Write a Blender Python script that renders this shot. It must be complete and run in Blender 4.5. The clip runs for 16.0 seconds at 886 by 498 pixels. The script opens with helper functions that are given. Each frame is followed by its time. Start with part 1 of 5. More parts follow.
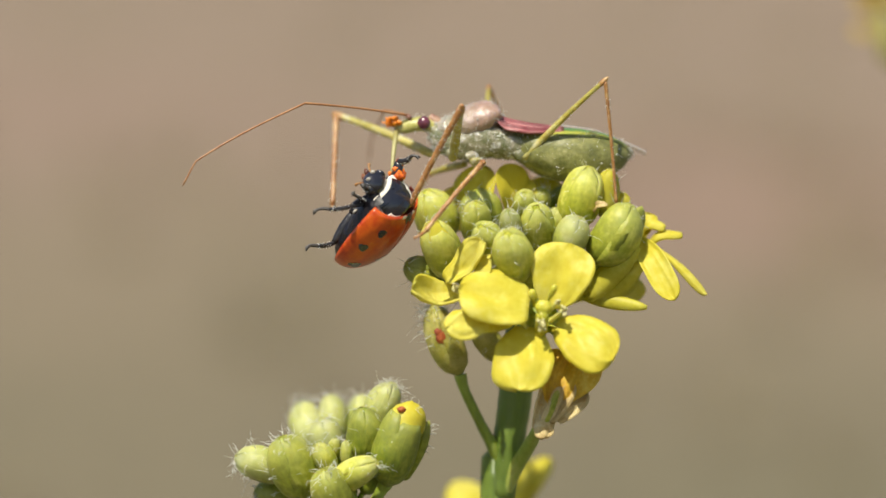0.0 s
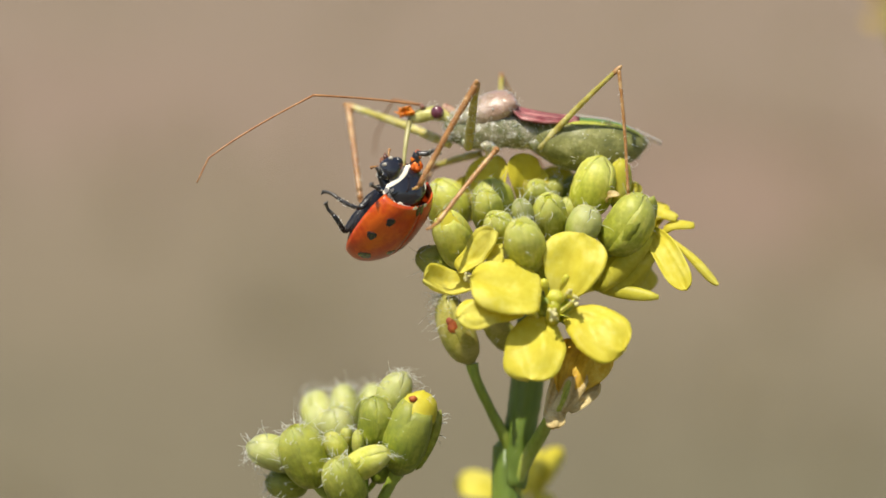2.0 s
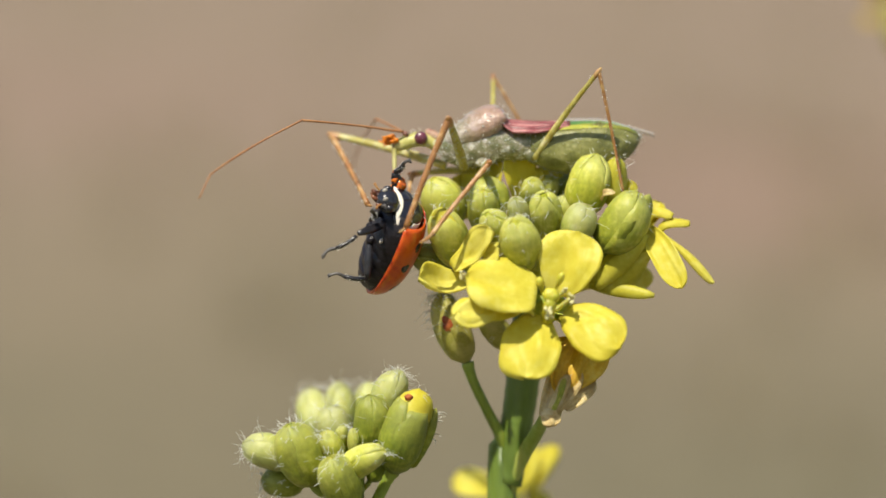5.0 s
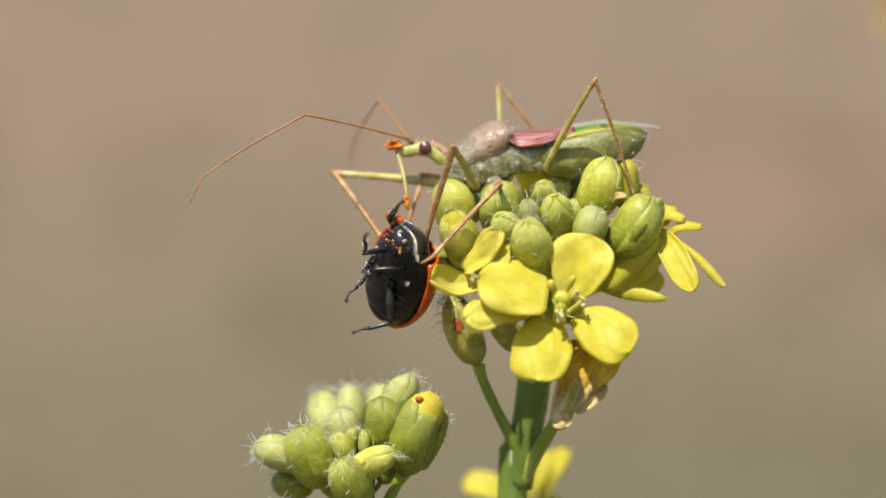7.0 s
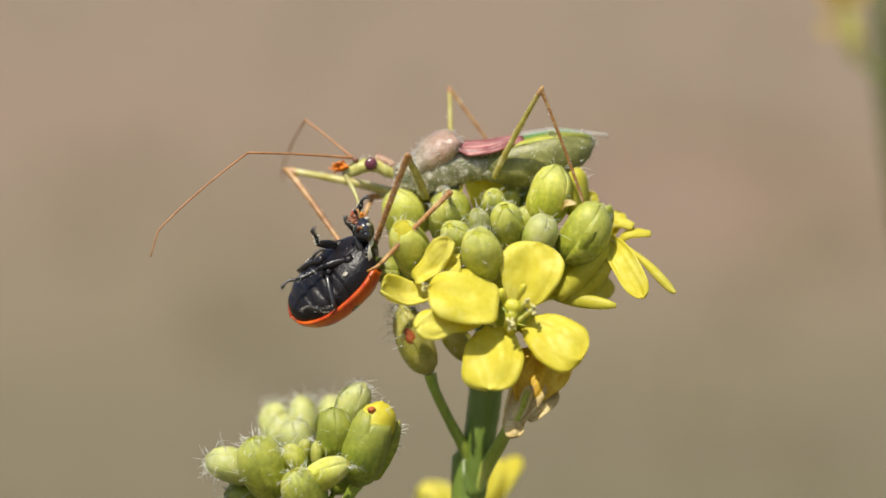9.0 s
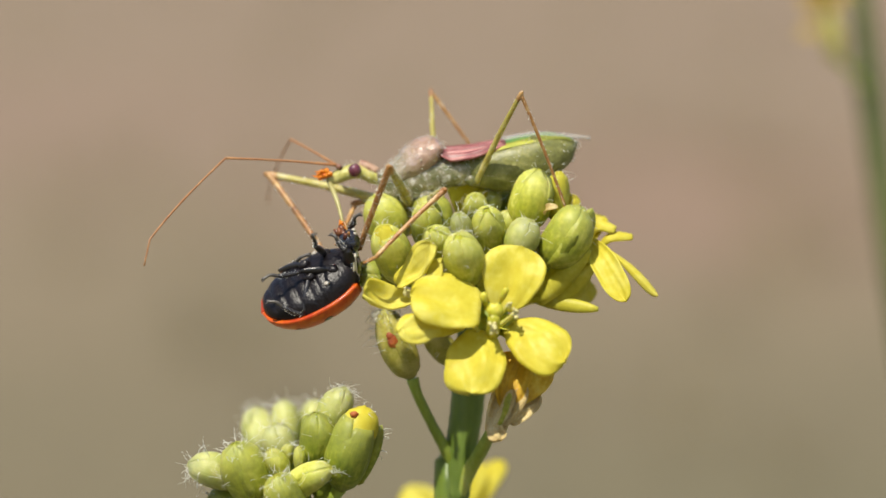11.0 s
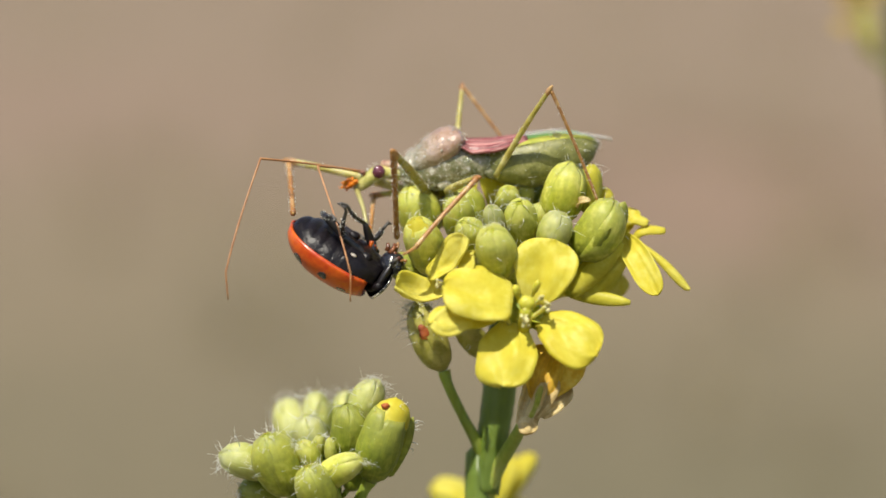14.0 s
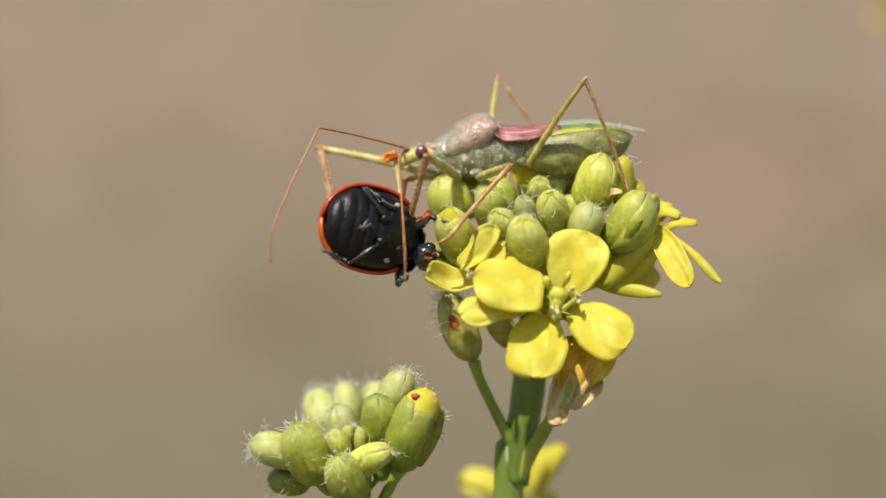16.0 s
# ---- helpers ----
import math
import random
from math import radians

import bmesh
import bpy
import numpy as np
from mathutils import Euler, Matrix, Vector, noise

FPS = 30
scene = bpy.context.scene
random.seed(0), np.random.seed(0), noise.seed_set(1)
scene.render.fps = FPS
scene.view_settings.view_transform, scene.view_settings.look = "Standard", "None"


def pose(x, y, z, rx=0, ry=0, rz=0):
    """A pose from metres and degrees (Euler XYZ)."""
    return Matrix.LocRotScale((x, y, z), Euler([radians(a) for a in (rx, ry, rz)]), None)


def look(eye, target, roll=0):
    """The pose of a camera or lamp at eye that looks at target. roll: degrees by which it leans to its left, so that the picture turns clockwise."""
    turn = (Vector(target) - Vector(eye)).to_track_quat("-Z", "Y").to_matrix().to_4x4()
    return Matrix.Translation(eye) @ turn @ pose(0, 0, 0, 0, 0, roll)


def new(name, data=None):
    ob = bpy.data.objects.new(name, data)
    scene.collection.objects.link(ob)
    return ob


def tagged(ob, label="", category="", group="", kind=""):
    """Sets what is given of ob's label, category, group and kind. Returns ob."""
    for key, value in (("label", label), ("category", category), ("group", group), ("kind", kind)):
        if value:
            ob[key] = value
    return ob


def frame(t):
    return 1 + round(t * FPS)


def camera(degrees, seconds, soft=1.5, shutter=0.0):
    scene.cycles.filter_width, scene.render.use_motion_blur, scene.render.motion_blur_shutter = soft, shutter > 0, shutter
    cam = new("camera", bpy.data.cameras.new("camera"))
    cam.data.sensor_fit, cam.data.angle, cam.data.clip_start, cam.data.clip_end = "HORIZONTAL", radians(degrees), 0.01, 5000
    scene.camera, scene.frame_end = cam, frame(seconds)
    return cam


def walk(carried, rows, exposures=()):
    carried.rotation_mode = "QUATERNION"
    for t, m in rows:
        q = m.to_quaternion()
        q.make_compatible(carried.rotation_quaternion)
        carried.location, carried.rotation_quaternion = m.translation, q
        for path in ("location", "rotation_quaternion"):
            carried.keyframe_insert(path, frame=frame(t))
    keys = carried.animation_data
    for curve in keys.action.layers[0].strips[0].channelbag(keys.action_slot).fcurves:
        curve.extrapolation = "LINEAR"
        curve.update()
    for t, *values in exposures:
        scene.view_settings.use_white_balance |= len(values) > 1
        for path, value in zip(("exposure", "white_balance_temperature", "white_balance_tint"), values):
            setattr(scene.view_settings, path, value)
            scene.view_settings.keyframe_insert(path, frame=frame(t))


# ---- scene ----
K = 0.03e-3                                   # plan unit on the plane of focus, metres
LENS = 20.0
DIST = 784 * K / math.tan(radians(LENS / 2))  # camera to plane of focus

cam = camera(LENS, 16.0, soft=1.6)
cam.data.dof.use_dof = True
cam.data.dof.focus_distance = DIST - 0.0014
cam.data.dof.aperture_fstop = 20.0
WALK = (
    (0, -0.245, 0.301, 0.134), (0.5, -0.233, 0.267, 0.153), (1, -0.148, 0.201, 0.081), (1.5, -0.052, 0.129, 0.042),
    (2, 0.026, 0.061, 0.012), (2.5, 0.078, 0.024, -0.022), (3, 0.070, 0.003, -0.036), (3.5, 0, 0, 0),
    (4, -0.097, 0.009, 0.070), (6.5, 0.100, 0.055, -0.077), (7, 0.185, 0.076, -0.168), (7.5, 0.165, 0.087, -0.184),
    (8, -0.007, 0.109, 0.003), (8.5, -0.386, 0.177, 0.249), (9, -0.950, 0.291, 0.558), (9.5, -1.377, 0.389, 0.805),
    (12, -1.302, 0.376, 0.770), (12.5, -1.202, 0.378, 0.739), (13, -1.051, 0.337, 0.617), (13.5, -0.839, 0.284, 0.578),
    (14, -0.626, 0.214, 0.421), (14.5, -0.436, 0.154, 0.441), (15, -0.257, 0.097, 0.243), (15.5, -0.080, 0.047, 0.135),
    (16, 0.082, 0, -0.004))
walk(cam, [(t, pose(0, -DIST, 0, 90 + p, r, w)) for t, w, p, r in WALK], [(0, 0.27), (16, 0.27)])

# ---- world and sun ----
SUN = Vector((-0.24, -0.54, 0.80)).normalized()
world = bpy.data.worlds.new("world")
scene.world = world
world.use_nodes = True
wn = world.node_tree.nodes
sky = wn.new("ShaderNodeTexSky")
sky.sky_type, sky.sun_disc = "NISHITA", False
sky.sun_elevation = math.asin(SUN.z)
sky.sun_rotation = math.atan2(SUN.x, SUN.y)
world.node_tree.links.new(sky.outputs[0], wn["Background"].inputs[0])
wn["Background"].inputs[1].default_value = 0.105
sun_data = bpy.data.lights.new("sun", "SUN")
sun_data.energy, sun_data.angle, sun_data.color = 5.0, radians(0.6), (1.0, 0.94, 0.80)
sun = new("sun", sun_data)
sun.matrix_world = look(SUN * 3, (0, 0, 0))


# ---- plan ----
def at(u, v, d=0.0):
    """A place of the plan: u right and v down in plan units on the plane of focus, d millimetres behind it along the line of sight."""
    k = 1 + d * 0.001 / DIST
    return Vector(((u - 784) * K * k, d * 0.001, (441 - v) * K * k))


# ---- materials ----
def material(name, ramp, scale, rough=0.5, bump=0.0, bump_scale=None, metal=0.0, coat=0.0, trans=0.0, trans_color=None,
             fine=None, sheen=0.0, alpha=1.0, stretch=(1, 1, 1), sss=0.0, spec=0.5, tip=None, veins=0.0, tip_from=0.72, tip_to=1.0, tip_mix=0.8):
    """Principled surface whose colour runs through a noise ramp at two scales; trans mixes in light that passes through."""
    m = bpy.data.materials.new(name)
    m.use_nodes = True
    nt = m.node_tree
    n, link = nt.nodes, nt.links.new
    b = n["Principled BSDF"]
    tc = n.new("ShaderNodeTexCoord")
    mp = n.new("ShaderNodeMapping")
    mp.inputs["Scale"].default_value = stretch
    link(tc.outputs["Object"], mp.inputs[0])
    n1 = n.new("ShaderNodeTexNoise")
    n1.inputs["Scale"].default_value, n1.inputs["Detail"].default_value = scale, 3
    n2 = n.new("ShaderNodeTexNoise")
    n2.inputs["Scale"].default_value, n2.inputs["Detail"].default_value = fine or scale * 7, 2
    link(mp.outputs[0], n1.inputs[0])
    link(mp.outputs[0], n2.inputs[0])
    info = n.new("ShaderNodeObjectInfo")
    add = n.new("ShaderNodeMath")
    add.operation = "MULTIPLY_ADD"
    link(n2.outputs[0], add.inputs[0])
    add.inputs[1].default_value = 0.45
    link(n1.outputs[0], add.inputs[2])
    add2 = n.new("ShaderNodeMath")
    add2.operation = "MULTIPLY_ADD"
    link(info.outputs["Random"], add2.inputs[0])
    add2.inputs[1].default_value = 0.16
    link(add.outputs[0], add2.inputs[2])
    cr = n.new("ShaderNodeValToRGB")
    e = cr.color_ramp.elements
    lo, hi = 0.52, 1.08
    while len(e) < len(ramp):
        e.new(0.5)
    for i, c in enumerate(ramp):
        e[i].position = min(1.0, lo + (hi - lo) * i / max(1, len(ramp) - 1))
        e[i].color = (*c, 1)
    link(add2.outputs[0], cr.inputs[0])
    color = cr.outputs[0]
    vein = None
    if veins:
        al, ac = n.new("ShaderNodeAttribute"), n.new("ShaderNodeAttribute")
        al.attribute_name, ac.attribute_name = "along", "across"
        xyz = n.new("ShaderNodeCombineXYZ")
        link(al.outputs["Fac"], xyz.inputs[0])
        link(ac.outputs["Fac"], xyz.inputs[1])
        link(info.outputs["Random"], xyz.inputs[2])
        vm = n.new("ShaderNodeMapping")
        vm.inputs["Scale"].default_value = (1.6, 22, 40)
        link(xyz.outputs[0], vm.inputs[0])
        vein = n.new("ShaderNodeTexNoise")
        vein.inputs["Scale"].default_value, vein.inputs["Detail"].default_value = 1.0, 3
        link(vm.outputs[0], vein.inputs[0])
        vr = n.new("ShaderNodeMapRange")
        vr.inputs[1].default_value, vr.inputs[2].default_value, vr.inputs[3].default_value, vr.inputs[4].default_value = 0.3, 0.7, 1 - veins, 1 + veins * 0.5
        link(vein.outputs[0], vr.inputs[0])
        mul = n.new("ShaderNodeVectorMath")
        mul.operation = "SCALE"
        link(color, mul.inputs[0])
        link(vr.outputs[0], mul.inputs["Scale"])
        color = mul.outputs[0]
    if tip:
        al = n.new("ShaderNodeAttribute")
        al.attribute_name = "along"
        tr_ = n.new("ShaderNodeMapRange")
        tr_.inputs[1].default_value, tr_.inputs[2].default_value, tr_.inputs[4].default_value = tip_from, tip_to, tip_mix
        link(al.outputs["Fac"], tr_.inputs[0])
        tm = n.new("ShaderNodeMixRGB")
        link(tr_.outputs[0], tm.inputs[0])
        link(color, tm.inputs[1])
        tm.inputs[2].default_value = (*tip, 1)
        color = tm.outputs[0]
    link(color, b.inputs["Base Color"])
    b.inputs["Roughness"].default_value, b.inputs["Metallic"].default_value = rough, metal
    b.inputs["Coat Weight"].default_value, b.inputs["Coat Roughness"].default_value = coat, 0.08
    b.inputs["Sheen Weight"].default_value = sheen
    b.inputs["Specular IOR Level"].default_value = spec
    if sss:
        b.inputs["Subsurface Weight"].default_value = sss
        b.inputs["Subsurface Scale"].default_value = 0.0006
        b.inputs["Subsurface Radius"].default_value = (1.0, 0.8, 0.2)
    if bump:
        bp = n.new("ShaderNodeBump")
        bp.inputs["Strength"].default_value, bp.inputs["Distance"].default_value = bump, 0.00006
        n3 = n.new("ShaderNodeTexNoise")
        n3.inputs["Scale"].default_value, n3.inputs["Detail"].default_value = bump_scale or scale * 5, 4
        link(mp.outputs[0], n3.inputs[0])
        if vein:
            hs = n.new("ShaderNodeMath")
            link(n3.outputs[0], hs.inputs[0])
            link(vein.outputs[0], hs.inputs[1])
            link(hs.outputs[0], bp.inputs["Height"])
        else:
            link(n3.outputs[0], bp.inputs["Height"])
        link(bp.outputs[0], b.inputs["Normal"])
    out = n["Material Output"]
    last = b.outputs[0]
    if trans:
        tr = n.new("ShaderNodeBsdfTranslucent")
        if trans_color:
            tr.inputs[0].default_value = (*trans_color, 1)
        else:
            link(color, tr.inputs[0])
        mx = n.new("ShaderNodeMixShader")
        mx.inputs[0].default_value = trans
        link(last, mx.inputs[1])
        link(tr.outputs[0], mx.inputs[2])
        last = mx.outputs[0]
    if alpha < 1:
        tp = n.new("ShaderNodeBsdfTransparent")
        mx = n.new("ShaderNodeMixShader")
        mx.inputs[0].default_value = alpha
        link(tp.outputs[0], mx.inputs[1])
        link(last, mx.inputs[2])
        last = mx.outputs[0]
    link(last, out.inputs[0])
    return m


PETAL = material("petal_yellow", [(0.65, 0.545, 0.040), (0.72, 0.640, 0.070), (0.79, 0.725, 0.155)], 420, 0.45, 0.45, 1100, trans=0.38, spec=0.25, veins=0.02)
SEPAL_YELLOW = material("sepal_yellow", [(0.60, 0.55, 0.05), (0.70, 0.65, 0.08), (0.78, 0.74, 0.16)], 600, 0.45, 0.4, 1800, trans=0.45, spec=0.3)
PETAL_OLD = material("petal_wilted", [(0.62, 0.36, 0.030), (0.80, 0.56, 0.045), (0.90, 0.74, 0.14)], 700, 0.6, 0.6, 2500, trans=0.38, veins=0.15)
SEPAL_DRY = material("sepal_dry", [(0.50, 0.33, 0.12), (0.70, 0.55, 0.24), (0.82, 0.71, 0.42)], 900, 0.6, 0.6, 3000, trans=0.36, veins=0.2)
PETAL_MUTED = material("petal_muted", [(0.36, 0.23, 0.05), (0.46, 0.33, 0.08)], 700, 0.6, 0.6, 2500, trans=0.3)
BUD = material("bud_green", [(0.310, 0.341, 0.027), (0.503, 0.509, 0.052), (0.706, 0.677, 0.146)], 900, 0.42, 0.5, 2200, trans=0.16, spec=0.4, sss=0.45, tip=(0.72, 0.69, 0.19), tip_from=0.45, tip_mix=0.58, fine=3600, veins=0.10)
# deep green: own colour of some sepals, painted-in shade on other buds
BUD_DEEP_SHADED = material("bud_deep_shaded_green", [(0.136, 0.178, 0.017), (0.230, 0.272, 0.025), (0.357, 0.374, 0.051)], 900, 0.44, 0.5, 2200, trans=0.12, spec=0.4, sss=0.3, tip=(0.357, 0.357, 0.085), tip_from=0.4, tip_mix=0.6, fine=3600, veins=0.14)
BUD_MID = material("bud_mid_green", [(0.214, 0.247, 0.025), (0.353, 0.378, 0.040), (0.514, 0.504, 0.095)], 900, 0.43, 0.5, 2200, trans=0.14, spec=0.4, sss=0.45, tip=(0.52, 0.51, 0.13), tip_from=0.45, tip_mix=0.58, fine=3600, veins=0.10)
BUD_PALE = material("bud_pale_green", [(0.343, 0.386, 0.053), (0.473, 0.494, 0.118), (0.572, 0.577, 0.224)], 900, 0.44, 0.5, 2200, trans=0.18, spec=0.4, sss=0.45, tip=(0.60, 0.575, 0.27), tip_from=0.35, tip_mix=0.65, fine=3600, veins=0.10)
BUD_YELLOW = material("bud_yellow_green", [(0.391, 0.383, 0.025), (0.535, 0.510, 0.038), (0.646, 0.603, 0.085)], 600, 0.42, 0.45, 2200, trans=0.18, spec=0.45, sss=0.3, veins=0.08, fine=3200)
CALYX = material("calyx_olive", [(0.297, 0.270, 0.039), (0.440, 0.400, 0.072), (0.594, 0.529, 0.154)], 900, 0.5, 0.5, 2600, trans=0.3, sss=0.3)
STEM = material("stem_green", [(0.10, 0.15, 0.02), (0.16, 0.23, 0.035), (0.28, 0.34, 0.08)], 500, 0.45, 0.5, 2500, stretch=(1, 1, 0.15), trans=0.05, sss=0.3)
STEM_DARK = material("stem_dark_green", [(0.060, 0.070, 0.018), (0.090, 0.105, 0.030), (0.14, 0.15, 0.05)], 500, 0.6, 0.5, 2500, stretch=(1, 1, 0.15))
PEDICEL = material("pedicel_green", [(0.18, 0.24, 0.03), (0.28, 0.36, 0.05), (0.40, 0.44, 0.10)], 500, 0.45, 0.4, 2500, stretch=(1, 1, 0.3), trans=0.12, sss=0.4)
HAIR = material("hair_white", [(0.80, 0.80, 0.72), (0.90, 0.90, 0.86)], 900, 0.4, trans=0.4)
ANTHER = material("anther_cream", [(0.58, 0.52, 0.18), (0.76, 0.71, 0.38)], 2500, 0.6, 0.8, 6000, trans=0.2)
STIGMA = material("stigma_pale", [(0.60, 0.58, 0.13), (0.76, 0.72, 0.24)], 1500, 0.5, 0.5, 5000, trans=0.2, sss=0.4)
RUST = material("rust_spot", [(0.16, 0.030, 0.008), (0.34, 0.075, 0.012), (0.48, 0.16, 0.03)], 2200, 0.6, 0.5)

THORAX = material("thorax_grey_green", [(0.075, 0.095, 0.034), (0.17, 0.175, 0.080), (0.31, 0.275, 0.185), (0.62, 0.60, 0.52)], 2000, 0.26, 1.0, 9000, fine=14000, spec=0.9, sss=0.15)
PRONOTUM = material("pronotum_peach", [(0.15, 0.15, 0.08), (0.29, 0.26, 0.18), (0.48, 0.42, 0.36)], 2600, 0.28, 1.0, 6000, fine=11000, spec=0.9, sss=0.15, tip=(0.36, 0.19, 0.14), tip_from=0.25, tip_to=0.65, tip_mix=0.66)
ABDOMEN = material("abdomen_olive", [(0.112, 0.116, 0.034), (0.201, 0.200, 0.062), (0.311, 0.299, 0.120)], 1500, 0.42, 0.7, 4200, fine=7000, spec=0.35, sss=0.2)
MARGIN = material("margin_yellow_green", [(0.26, 0.29, 0.05), (0.38, 0.39, 0.06), (0.48, 0.46, 0.08)], 900, 0.4, 0.5, 3000, trans=0.1)
MARGIN_GREEN = material("margin_green", [(0.12, 0.32, 0.09), (0.26, 0.44, 0.12), (0.42, 0.54, 0.16)], 900, 0.35, 0.4, 3000, trans=0.15)
WING = material("wing_red", [(0.10, 0.016, 0.020), (0.22, 0.046, 0.048), (0.44, 0.19, 0.175)], 1600, 0.34, 1.0, 5000, stretch=(0.15, 1.4, 1.4), spec=0.6, veins=0.6)
MEMBRANE = material("wing_membrane", [(0.45, 0.42, 0.36), (0.60, 0.56, 0.50)], 1200, 0.25, 0.3, 4000, alpha=0.24)
FEMUR = material("femur_yellow_green", [(0.34, 0.27, 0.055), (0.47, 0.41, 0.10), (0.64, 0.58, 0.27)], 1400, 0.36, 0.5, 5000, trans=0.2, sss=0.3)
BEAK_SKIN = material("beak_brown", [(0.20, 0.16, 0.05), (0.32, 0.28, 0.09), (0.44, 0.40, 0.16)], 1400, 0.36, 0.5, 5000, trans=0.12)
TIBIA = material("tibia_orange_brown", [(0.25, 0.105, 0.032), (0.38, 0.185, 0.062), (0.55, 0.35, 0.16)], 1800, 0.34, 0.6, 5000, trans=0.1, sss=0.2)
ANTENNA = material("antenna_brown", [(0.32, 0.12, 0.04), (0.50, 0.25, 0.10)], 1500, 0.4, trans=0.2)
HEAD = material("head_green", [(0.26, 0.20, 0.06), (0.44, 0.42, 0.10), (0.60, 0.54, 0.20)], 1800, 0.4, 0.5, 4000, trans=0.1)
NECK = material("neck_red_brown", [(0.15, 0.05, 0.04), (0.28, 0.13, 0.08), (0.46, 0.30, 0.20)], 2600, 0.4, 0.5)
EYE = material("eye_purple", [(0.06, 0.012, 0.025), (0.14, 0.03, 0.045)], 3000, 0.15, 0.2, 9000, coat=0.6)
ORANGE = material("orange_crumb", [(0.85, 0.20, 0.01), (0.95, 0.38, 0.03)], 2500, 0.35, 0.5, trans=0.3)
ELYTRA = material("elytra_orange_red", [(0.28, 0.016, 0.003), (0.43, 0.038, 0.004), (0.58, 0.10, 0.006)], 420, 0.30, 0.2, 6000, coat=0.2)
BLACK = material("shell_black", [(0.008, 0.008, 0.012), (0.02, 0.02, 0.026)], 900, 0.2, 0.3, 5000, coat=0.4)
BELLY = material("belly_black", [(0.003, 0.002, 0.003), (0.012, 0.009, 0.010)], 2600, 0.32, 0.7, 7000, spec=0.30)
LEG_BLACK = material("leg_black", [(0.004, 0.004, 0.005), (0.020, 0.017, 0.018)], 2000, 0.30, 0.4, 6000, spec=0.6)
LEG_PALE = material("leg_grey", [(0.02, 0.018, 0.016), (0.10, 0.09, 0.08)], 3000, 0.4, 0.4, 6000)
NECK_WET = material("neck_wet_orange", [(0.34, 0.030, 0.004), (0.60, 0.10, 0.006), (0.85, 0.26, 0.015)], 1600, 0.15, 0.5, 4000, coat=0.5, sss=0.2)
MOUTH = material("mouth_red_brown", [(0.02, 0.008, 0.007), (0.07, 0.018, 0.010), (0.22, 0.08, 0.03)], 3000, 0.3, 0.4, 6000)
WAX = material("white_wax", [(0.36, 0.36, 0.30), (0.60, 0.60, 0.54)], 4000, 0.30, spec=0.9)
CREAM = material("cream_mark", [(0.66, 0.60, 0.48), (0.82, 0.77, 0.66)], 2500, 0.4, 0.2)
TAN_MARK = material("tan_mark", [(0.22, 0.19, 0.15), (0.42, 0.38, 0.32)], 2500, 0.4, 0.2)
STRAW = material("dry_straw", [(0.16, 0.14, 0.06), (0.22, 0.18, 0.10), (0.30, 0.24, 0.15)], 4, 0.7, trans=0.2, fine=60)


